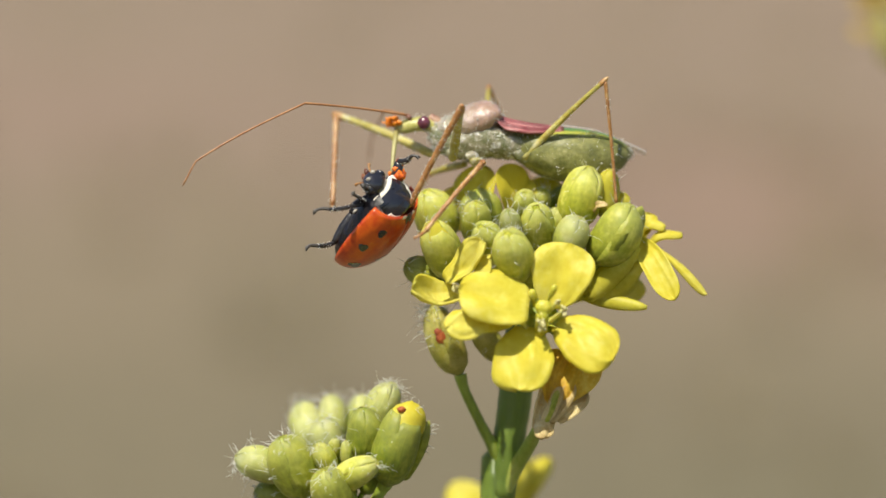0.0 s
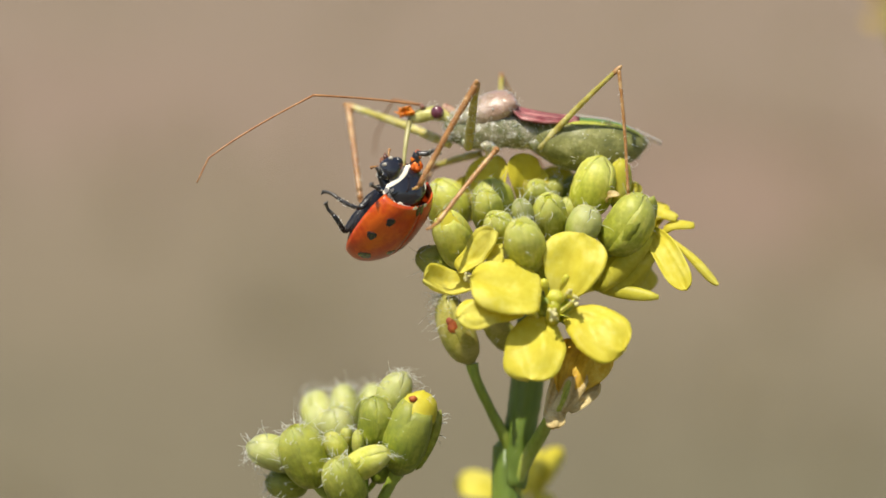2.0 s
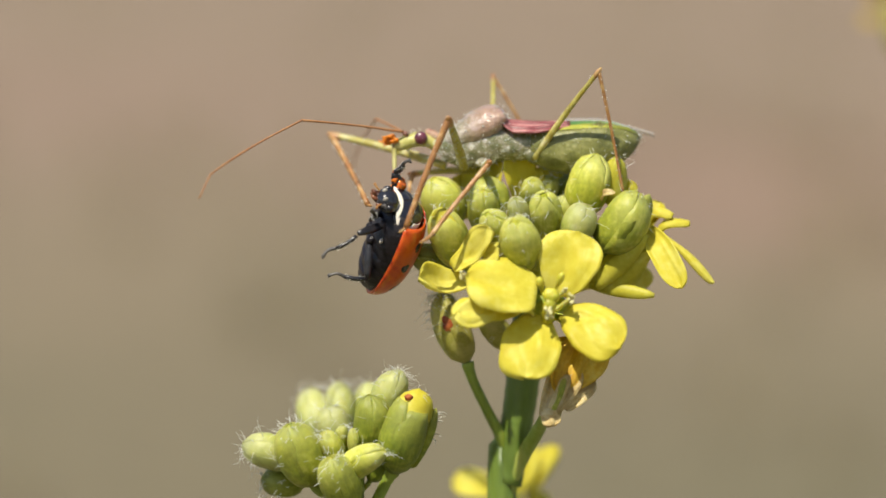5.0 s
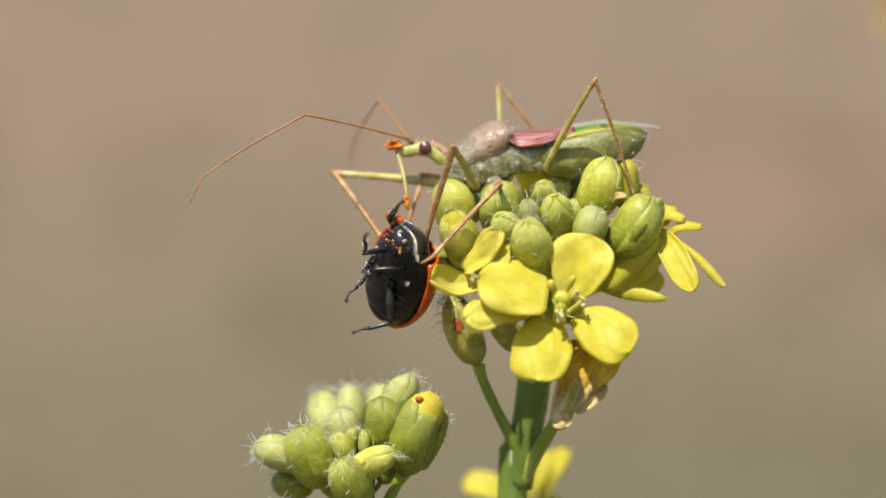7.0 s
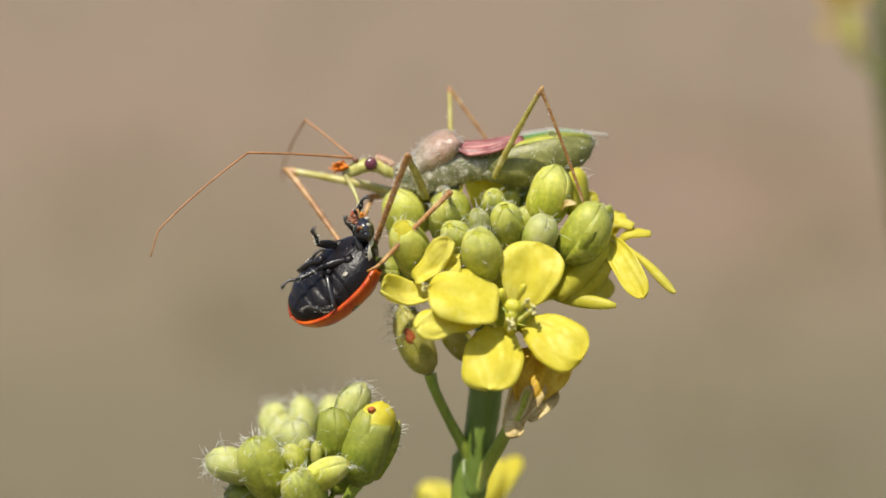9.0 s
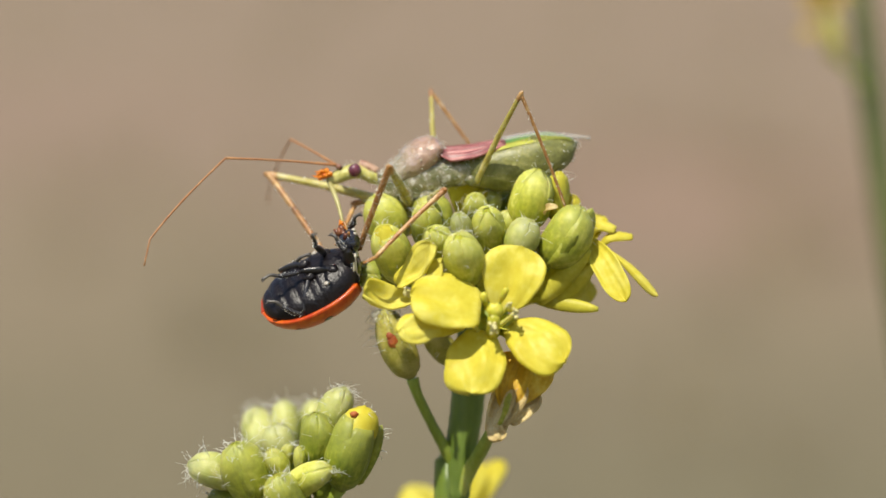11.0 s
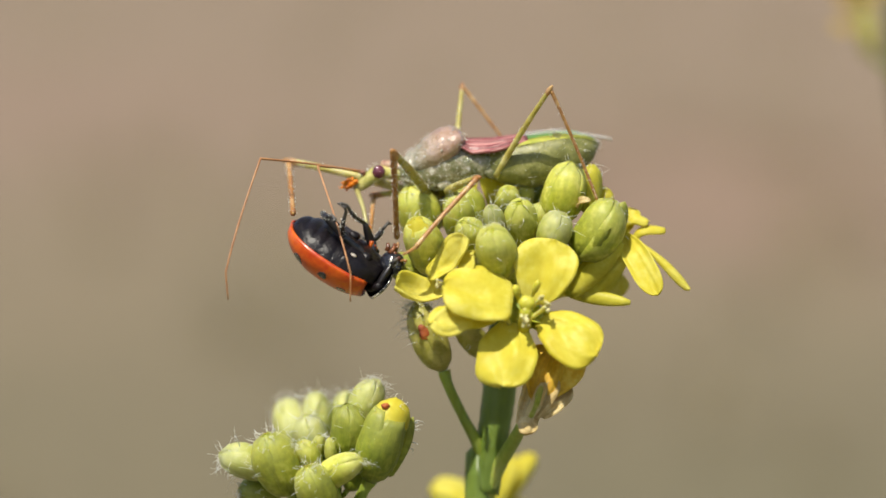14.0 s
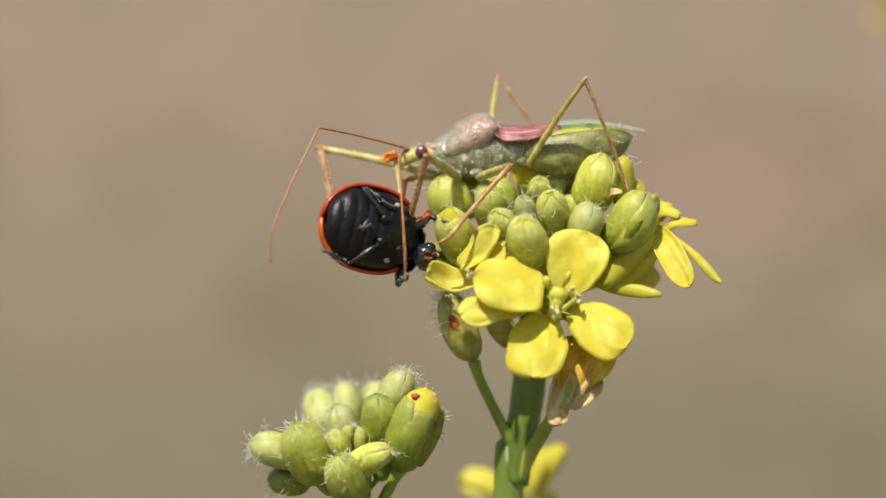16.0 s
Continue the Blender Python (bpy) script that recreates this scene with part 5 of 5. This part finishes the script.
KNEE = {
    "A": track([(0, 836, 168), (1, 840, 162), (1.5, 851, 154), (2, 841, 145), (2.5, 834, 127), (3, 831, 133), (3.5, 828, 139), (4, 822, 148), (4.2, 803, 190), (6.3, 797, 236), (6.5, 796, 242), (7, 788, 257), (7.5, 794, 253), (8, 800, 250), (9, 797, 255), (9.5, 797, 259), (12, 797, 272),
                (12.5, 805, 262), (13, 756, 220), (13.3, 752, 225), (13.4, 758, 252), (13.5, 747, 265), (13.6, 738, 279), (14, 746, 253), (14.5, 744, 260), (15, 724, 260), (16, 749, 278)]),
    "B": track([(0, 615, 180), (1, 617, 179), (2, 614, 183), (2.5, 605, 196), (3, 604, 207), (3.5, 602, 214), (4, 599, 211), (4.2, 600, 217), (6.3, 582, 268), (6.5, 585, 270), (7, 578, 302), (7.5, 578, 300), (8, 579, 290), (8.5, 579, 293), (9, 585, 277), (9.5, 586, 268), (12, 584, 281), (12.5, 586, 282), (13, 580, 271),
                (13.2, 590, 250), (13.3, 604, 219), (13.4, 576, 293), (13.5, 592, 223), (13.6, 561, 279), (13.8, 554, 289), (14, 561, 267), (14.5, 571, 233), (15, 555, 306), (15.5, 558, 285), (16, 561, 263)]),
    "C": track([(0, 874, 265), (1, 877, 259), (3.5, 876, 263), (4, 873, 264), (4.2, 872, 270), (6.3, 873, 312), (7, 870, 321), (9.5, 871, 319), (12, 906, 301), (13, 902, 300), (13.5, 905, 302), (14, 895, 299), (15, 896, 295), (16, 896, 294)]),
    "D": track([(0, 1091, 119), (1, 1095, 117), (2, 1093, 117), (3, 1088, 119), (3.5, 1086, 119), (4, 1082, 119), (6.3, 1046, 132), (7, 1038, 136), (9.5, 1034, 138), (12, 1031, 140), (13, 1027, 140), (14, 1025, 142), (16, 1029, 141)]),
    "E": track([(0, 885, 131), (1, 885, 128), (2, 886, 128), (3.5, 890, 130), (4, 888, 128), (6.3, 869, 141), (7, 866, 142), (7.5, 871, 135), (9.5, 873, 135), (12, 873, 133), (13, 869, 136), (14, 869, 136), (14.5, 876, 128), (15, 873, 135), (16, 874, 136)]),
    "F": track([(0, 776, 286), (1.5, 764, 290), (3.5, 757, 297), (4.2, 752, 300), (6.3, 716, 318), (7, 704, 300), (8, 702, 318), (9.5, 700, 328), (12.5, 698, 330), (13.3, 703, 312), (13.4, 700, 311), (13.5, 661, 329), (14, 668, 331), (16, 676, 318)]),
}
FOOT = {
    "A": track([(0, 745, 340), (1.5, 750, 337), (2, 737, 330), (2.5, 738, 291), (3, 730, 298), (3.5, 728, 300), (4, 722, 330), (4.2, 710, 390), (6.3, 731, 452), (7, 734, 433), (7.5, 730, 419), (8, 735, 412), (9.5, 740, 405), (12, 743, 411), (12.5, 746, 413), (13, 702, 408), (13.3, 720, 405), (13.4, 758, 406), (14, 751, 403), (14.5, 746, 401), (15, 715, 444), (16, 706, 441)]),
    "B": track([(0, 608, 339), (1.5, 613, 349), (2, 636, 349), (2.5, 656, 329), (3, 670, 336), (3.5, 675, 345), (4.2, 661, 335), (6.3, 650, 400), (7, 676, 438), (7.5, 670, 431), (8, 680, 424), (9, 684, 417), (9.5, 678, 415), (12, 688, 428), (12.5, 691, 433), (13, 677, 405), (13.2, 677, 410), (13.3, 613, 386), (13.4, 678, 422), (13.5, 605, 400), (13.6, 581, 441), (14, 568, 360), (14.5, 571, 361), (15, 577, 389), (15.5, 578, 362), (16, 580, 354)]),
    "C": track([(0, 772, 386), (3.5, 775, 390), (4.2, 775, 392), (6.3, 756, 448), (9.5, 744, 445), (12, 788, 410), (12.5, 791, 409), (14, 784, 421), (16, 791, 417)]),
    "D": track([(0, 1110, 338), (16, 1107, 342)]),
    "E": track([(0, 956, 290), (3.5, 960, 300), (6.3, 990, 310), (7, 994, 312), (16, 996, 310)]),
    "F": track([(0, 740, 350), (3.5, 745, 352), (4.2, 730, 380), (6.3, 705, 400), (9.5, 700, 410), (13.3, 713, 382), (13.4, 721, 387), (13.5, 675, 409), (13.6, 687, 394), (14, 704, 396), (16, 700, 400)]),
}
HIP = {"A": (828, 266, -0.75), "B": (796, 262, 0.5), "C": (864, 272, -0.9), "D": (954, 264, -1.0), "E": (880, 262, 0.9), "F": (850, 276, 0.9)}
NEAR_KNEE = {"A": True, "B": False, "C": True, "D": True, "E": False, "F": False}
NEAR_FOOT = {"A": False, "B": True, "C": True, "D": False, "E": False, "F": True}
FEELER = {
    "N": track([(0, 560, 159, 343, 304), (1.5, 558, 160, 348, 315), (2.5, 548, 168, 345, 322), (3.5, 547, 184, 358, 345), (4.2, 553, 203, 375, 330), (6.3, 520, 227, 328, 386), (7, 526, 198, 321, 355), (7.5, 527, 201, 324, 361), (8, 522, 216, 328, 373), (8.5, 518, 211, 325, 368), (9, 514, 245, 341, 427),
                (9.5, 508, 243, 348, 420), (12, 507, 247, 372, 444), (12.5, 511, 265, 383, 478), (13, 503, 252, 395, 451), (13.3, 502, 248, 398, 456), (13.4, 521, 197, 399, 317), (13.5, 516, 213, 457, 466), (13.6, 509, 239, 469, 450), (14, 511, 262, 452, 511), (14.5, 516, 244, 439, 481), (15, 543, 234, 432, 461), (16, 558, 226, 473, 466)]),
    "F": track([(0, 700, 172, 672, 262), (2, 694, 172, 660, 270), (3.5, 687, 182, 643, 285), (4.2, 684, 200, 640, 300), (6.3, 655, 222, 610, 330), (7, 655, 172, 605, 284), (8, 648, 190, 604, 300), (9, 617, 188, 574, 296), (9.5, 616, 190, 575, 300), (12, 628, 228, 586, 340), (12.5, 626, 233, 581, 353), (13, 604, 236, 560, 350),
                (13.3, 594, 236, 517, 377), (13.4, 612, 197, 551, 326), (13.5, 585, 223, 592, 422), (13.55, 500, 255, 560, 500), (13.6, 598, 263, 644, 515), (14, 612, 276, 668, 516), (14.5, 616, 297, 689, 537), (15, 660, 298, 724, 537), (15.5, 690, 290, 716, 515), (16, 699, 285, 711, 500)]),
}
BEAK = track([(0, 712, 305), (3.5, 711, 318), (4.2, 705, 330), (6.3, 705, 374), (7, 708, 366), (8, 715, 374), (9.5, 722, 378), (12, 712, 388), (12.5, 706, 390), (13, 706, 385), (13.3, 700, 390), (13.4, 691, 374), (13.5, 701, 392), (13.6, 698, 398), (14, 702, 404), (14.5, 703, 398), (16, 704, 378)])

# place (u, v), forward and back-up directions as (right, up, towards the camera)
BEETLE = [
    (0, 674, 376, (0.50, 0.61, 0.61), (0.68, -0.72, 0.15)), (1, 675, 375, (0.45, 0.60, 0.66), (0.68, -0.71, 0.18)), (1.5, 680, 376, (0.41, 0.62, 0.67), (0.69, -0.69, 0.22)), (2, 678, 383, (0.48, 0.65, 0.59), (0.61, -0.71, 0.33)),
    (2.5, 677, 387, (0.53, 0.68, 0.51), (0.60, -0.72, 0.32)), (3, 683, 398, (0.49, 0.70, 0.51), (0.66, -0.68, 0.29)), (3.5, 692, 404, (0.45, 0.72, 0.53), (0.77, -0.61, 0.17)),
    (4, 687, 404, (0.44, 0.70, 0.56), (0.78, -0.61, 0.13)), (4.2, 685, 409, (0.44, 0.72, 0.53), (0.79, -0.58, 0.04)), (5.2, 688, 438, (0.38, 0.76, 0.52), (0.80, -0.25, -0.36)),
    (6.3, 684, 456, (0.33, 0.76, 0.56), (0.75, 0.15, -0.64)), (6.5, 685, 459, (0.33, 0.76, 0.56), (0.75, 0.15, -0.64)), (7, 687, 490, (0.33, 0.76, 0.56), (0.75, 0.15, -0.64)), (7.5, 688, 497, (0.30, 0.78, 0.54), (0.78, 0.12, -0.62)),
    (8, 678, 488, (0.60, 0.74, 0.28), (0.68, -0.34, -0.62)), (8.5, 672, 489, (0.68, 0.69, 0.20), (0.60, -0.48, -0.62)), (9, 656, 475, (0.75, 0.65, 0.10), (0.55, -0.57, -0.60)),
    (9.5, 645, 463, (0.96, 0.22, -0.04), (0.14, -0.80, -0.57)), (10.7, 649, 474, (0.90, 0.40, 0.02), (0.30, -0.74, -0.58)), (12, 655, 484, (0.81, 0.56, 0.08), (0.48, -0.63, -0.60)), (12.5, 657, 487, (0.80, 0.58, 0.08), (0.50, -0.62, -0.60)),
    (13, 641, 461, (0.96, 0.24, 0.0), (0.14, -0.79, -0.58)), (13.2, 634, 476, (0.92, 0.36, 0.0), (0.26, -0.72, -0.62)), (13.3, 638, 482, (0.88, 0.45, 0.05), (0.28, -0.60, -0.74)), (13.4, 674, 506, (0.84, 0.22, 0.48), (0.20, -0.62, -0.72)), (13.5, 668, 496, (0.95, 0.14, 0.20), (0.10, -0.75, -0.64)), (13.6, 654, 472, (0.97, -0.08, 0.18), (-0.08, -0.78, -0.60)),
    (13.8, 644, 448, (0.90, -0.42, 0.06), (-0.40, -0.86, -0.30)), (14, 643, 424, (0.83, -0.55, 0.06), (-0.52, -0.79, -0.30)), (14.5, 653, 412, (0.80, -0.59, 0.10), (-0.57, -0.77, -0.25)),
    (14.8, 648, 428, (0.74, -0.34, -0.50), (-0.66, 0.02, -0.72)), (15, 650, 432, (0.62, -0.12, -0.78), (-0.76, 0.18, -0.62)), (15.5, 646, 420, (0.80, -0.18, -0.57), (-0.52, 0.08, -0.84)), (16, 643, 404, (0.82, -0.20, -0.52), (-0.50, 0.03, -0.86)),
]
# forward and upper side of the drooping pronotum
NECK_TURN = [
    (0, (-0.62, 0.68, 0.38), (0.62, 0.20, 0.74)), (1.5, (-0.60, 0.70, 0.38), (0.60, 0.20, 0.76)), (2.5, (-0.42, 0.84, 0.34), (0.50, 0.05, 0.86)), (3.5, (-0.70, 0.60, 0.38), (0.66, 0.28, 0.70)), (4.2, (-0.70, 0.55, 0.45), (0.70, 0.25, 0.66)),
    (5.2, (-0.50, 0.36, 0.75), (0.80, 0.36, 0.36)), (6.3, (-0.30, 0.12, 0.93), (0.82, 0.50, 0.20)), (7.5, (-0.28, 0.15, 0.93), (0.84, 0.46, 0.18)), (8.5, (-0.02, 0.55, 0.80), (0.96, 0.15, 0.0)), (9.5, (0.10, 0.92, 0.35), (0.95, -0.10, -0.20)),
    (12.5, (0.15, 0.92, 0.35), (0.95, -0.15, -0.20)), (13.2, (0.30, 0.90, 0.25), (0.90, -0.30, -0.20)), (13.5, (0.50, 0.80, 0.25), (0.75, -0.50, -0.40)), (14, (0.80, 0.52, 0.12), (0.45, -0.62, -0.62)), (14.5, (0.75, 0.62, 0.12), (0.46, -0.58, -0.66)),
    (15, (0.82, -0.15, 0.50), (0.42, 0.05, -0.88)), (16, (0.84, -0.42, 0.32), (0.36, 0.20, -0.90)),
]
# where knees and feet show: (seconds, knee u, v, foot u, v)
BEETLE_STEP = {
    "LM": [(0, 643, 341, 577, 350), (1, 638, 351, 586, 355), (1.5, 648, 353, 576, 347), (2.5, 634, 374, 571, 341), (3.5, 665, 383, 579, 392), (4, 643, 375, 574, 378), (6.5, 614, 433, 580, 492), (7, 613, 473, 594, 532), (7.5, 611, 491, 589, 545), (8, 595, 472, 562, 504),
           (8.5, 601, 486, 571, 523), (9.5, 574, 421, 542, 423), (12.5, 582, 467, 583, 482), (13, 573, 414, 564, 435), (13.5, 619, 435, 595, 455), (14, 630, 377, 660, 350), (14.5, 657, 371, 678, 342), (15, 648, 383, 688, 437), (15.5, 620, 392, 653, 480), (16, 627, 338, 637, 403)],
    "LH": [(0, 602, 418, 563, 414), (1, 600, 422, 566, 367), (1.5, 615, 422, 574, 346), (2.5, 597, 409, 580, 373), (3.5, 634, 459, 587, 412), (4, 626, 459, 569, 416), (6.5, 693, 535, 618, 541), (7, 678, 567, 609, 583), (8, 670, 557, 611, 557), (8.5, 679, 540, 652, 555),
           (9.5, 643, 506, 578, 468), (12.5, 643, 543, 559, 515), (13, 622, 523, 586, 471), (13.5, 664, 461, 616, 437), (14, 603, 342, 642, 371), (14.5, 617, 327, 665, 359), (15, 659, 515, 653, 521), (15.5, 623, 522, 597, 514), (16, 594, 476, 568, 445)],
    "RM": [(0, 670, 338, 644, 318), (1, 676, 342, 650, 322), (2.5, 684, 340, 664, 322), (3.5, 684, 360, 664, 356), (4, 682, 360, 656, 349), (4.2, 680, 366, 652, 360), (6.5, 630, 409, 639, 379), (7, 629, 444, 633, 409), (7.5, 623, 443, 628, 407), (8, 622, 425, 625, 391), (9.5, 677, 400, 675, 375), (13, 676, 383, 697, 367),
           (13.5, 694, 425, 619, 434), (14.5, 645, 338, 669, 350), (15, 680, 350, 664, 318), (15.5, 684, 358, 665, 326), (16, 629, 342, 635, 403)],
    "RF": [(0, 724, 256, 758, 254), (1, 724, 251, 763, 253), (1.5, 723, 254, 764, 252), (2.5, 746, 273, 785, 275), (3.5, 724, 272, 737, 281), (4, 725, 276, 738, 269), (6.5, 685, 346, 702, 312), (7, 674, 378, 696, 352), (7.5, 670, 372, 682, 338), (8, 700, 358, 719, 334),
           (8.5, 689, 363, 707, 352), (9.5, 729, 352, 746, 348), (12.5, 718, 361, 736, 355), (13, 734, 355, 754, 348), (13.5, 703, 420, 715, 393), (14, 715, 373, 741, 372), (14.5, 716, 371, 738, 371), (15, 741, 366, 780, 360), (15.5, 745, 382, 775, 391), (16, 755, 382, 787, 394)],
    "LF": [(0, 650, 279, 662, 304), (1, 649, 273, 667, 290), (1.5, 644, 282, 663, 298), (2.5, 661, 268, 680, 284), (3.5, 656, 308, 680, 332), (4, 654, 311, 675, 331), (6.5, 669, 376, 681, 409), (7, 661, 401, 682, 427), (8, 668, 391, 705, 423),
           (9.5, 702, 380, 677, 373), (13, 726, 459, 721, 420), (13.5, 754, 426, 778, 438), (14, 768, 411, 749, 444), (14.5, 769, 408, 747, 437), (15, 724, 505, 740, 493), (15.5, 719, 508, 731, 493), (16, 698, 505, 714, 488)],
}


def stance(place, fwd, back):
    """A pose from a place and two directions given as (right, up, towards the camera)."""
    x = Vector((fwd[0], -fwd[2], fwd[1])).normalized()
    z = Vector((back[0], -back[2], back[1]))
    z = (z - x * z.dot(x)).normalized()
    return Matrix.Translation(place) @ Matrix((x, z.cross(x), z)).transposed().to_4x4()


def blend(rows):
    """A pose over time, turned evenly from row to row."""
    ms = [(t, m.to_quaternion(), m.translation.copy()) for t, m in rows]

    def value(t):
        for (t0, q0, p0), (t1, q1, p1) in zip(ms, ms[1:]):
            if t <= t1:
                k = min(1.0, max(0.0, (t - t0) / (t1 - t0)))
                return Matrix.LocRotScale(p0.lerp(p1, k), q0.slerp(q1, k), None)
        return Matrix.LocRotScale(ms[-1][2], ms[-1][1], None)
    return value


def beetle_motions():
    body = blend([(t, stance(at(u, v, np.interp(t, (14.5, 15), (-0.4, -2.4))), f, b)) for t, u, v, f, b in BEETLE])
    fore = blend([(t, stance(Vector(), f, b)) for t, f, b in NECK_TURN])
    times = [r[0] for r in BEETLE]
    walk(beetle, [(t, body(t)) for t in times])
    rows, neck = [], {}
    for t in times:
        turn = (body(t).to_3x3().inverted() @ fore(t).to_3x3()).to_4x4()
        neck[t] = Matrix.Translation(NAPE) @ turn
        rows.append((t, neck[t]))
    walk(pro, rows)
    walk(hd, rows)

    def nape(t):
        return Matrix.Translation(NAPE) @ (body(t).to_3x3().inverted() @ fore(t).to_3x3()).to_4x4()
    for key, (fem, tib) in BEETLE_LEGS.items():
        Lf, Lt = BEETLE_LEN[key[1]]
        is_fore = key[1] == "F"
        seen = []
        for t, ku, kv, fu, fv in BEETLE_STEP.get(key, ()):
            base = body(t) @ nape(t) if is_fore else body(t)
            inv = base.inverted()
            hip = base @ (Vector(BEETLE_HIP[key]) * K)
            knee = lift(hip, ku, kv, Lf, True)
            foot = lift(knee, fu, fv, Lt, True)
            seen.append((t, *(inv @ knee), *(inv @ foot)))
        if not seen:
            seen = [(0, *(c * K for c in BEETLE_REST[key]))]
        local = track(seen)
        r_f, r_t = [], []
        for t in times:
            base = nape(t) if is_fore else Matrix()
            hip = Vector(BEETLE_HIP[key]) * K
            kx, ky, kz, fx, fy, fz = local(t)
            knee = hip + (Vector((kx, ky, kz)) - hip).normalized() * Lf * K
            foot = knee + (Vector((fx, fy, fz)) - knee).normalized() * Lt * K
            hip, knee, foot = base @ hip, base @ knee, base @ foot
            r_f.append((t, aim(hip, knee)))
            r_t.append((t, aim(knee, foot)))
        walk(fem, r_f)
        walk(tib, r_t)


def motions():
    rows = {ob: [] for pair in LEGS.values() for ob in pair}
    rows.update({ob: [] for pair in ANT.values() for ob in pair})
    rows.update({bug: [], head: [], beak: []})
    for t in TIMES:
        u, v, turn = BODY(t)
        body = Matrix.Translation(at(u, v, MID)) @ Matrix.Rotation(radians(turn), 4, "Y") @ Matrix.Rotation(radians(ROLL(t)[0]), 4, "X")
        inv = body.inverted()
        rows[bug].append((t, body))
        u, v, turn = HEADS(t)
        hd_m = Matrix.Translation(at(u, v, MID)) @ Matrix.Rotation(radians(turn), 4, "Y")
        rows[head].append((t, inv @ hd_m))
        for k, (fem, tib) in LEGS.items():
            hu, hv, hd_ = HIP[k]
            hip = body @ (at(hu, hv, MID + hd_) - PRON)
            Lf, Lt = LENGTH[k]
            knee = lift(hip, *KNEE[k](t), Lf, NEAR_KNEE[k])
            foot = lift(knee, *FOOT[k](t), Lt, NEAR_FOOT[k])
            rows[fem].append((t, inv @ aim(hip, knee)))
            rows[tib].append((t, inv @ aim(knee, foot)))
        for s, sign in (("N", -1), ("F", 1)):
            ju, jv, tu, tv = FEELER[s](t)
            root = hd_m @ (at(736, 197, MID) + Vector((0, sign * 0.00035, 0)) - HEAD_AT)
            j = lift(root, ju, jv, ANT_L[s], s == "N" or t > 13.52)
            tip = lift(j, tu, tv, 262, s == "N" or t > 13.52)
            rows[ANT[s][0]].append((t, inv @ aim(root, j)))
            rows[ANT[s][1]].append((t, inv @ aim(j, tip)))
        root = hd_m @ (at(720, 224, MID - 0.1) - HEAD_AT)
        rows[beak].append((t, inv @ aim(root, lift(root, *BEAK(t), 116, True))))
    for ob, r in rows.items():
        walk(ob, r)
    beetle_motions()


motions()
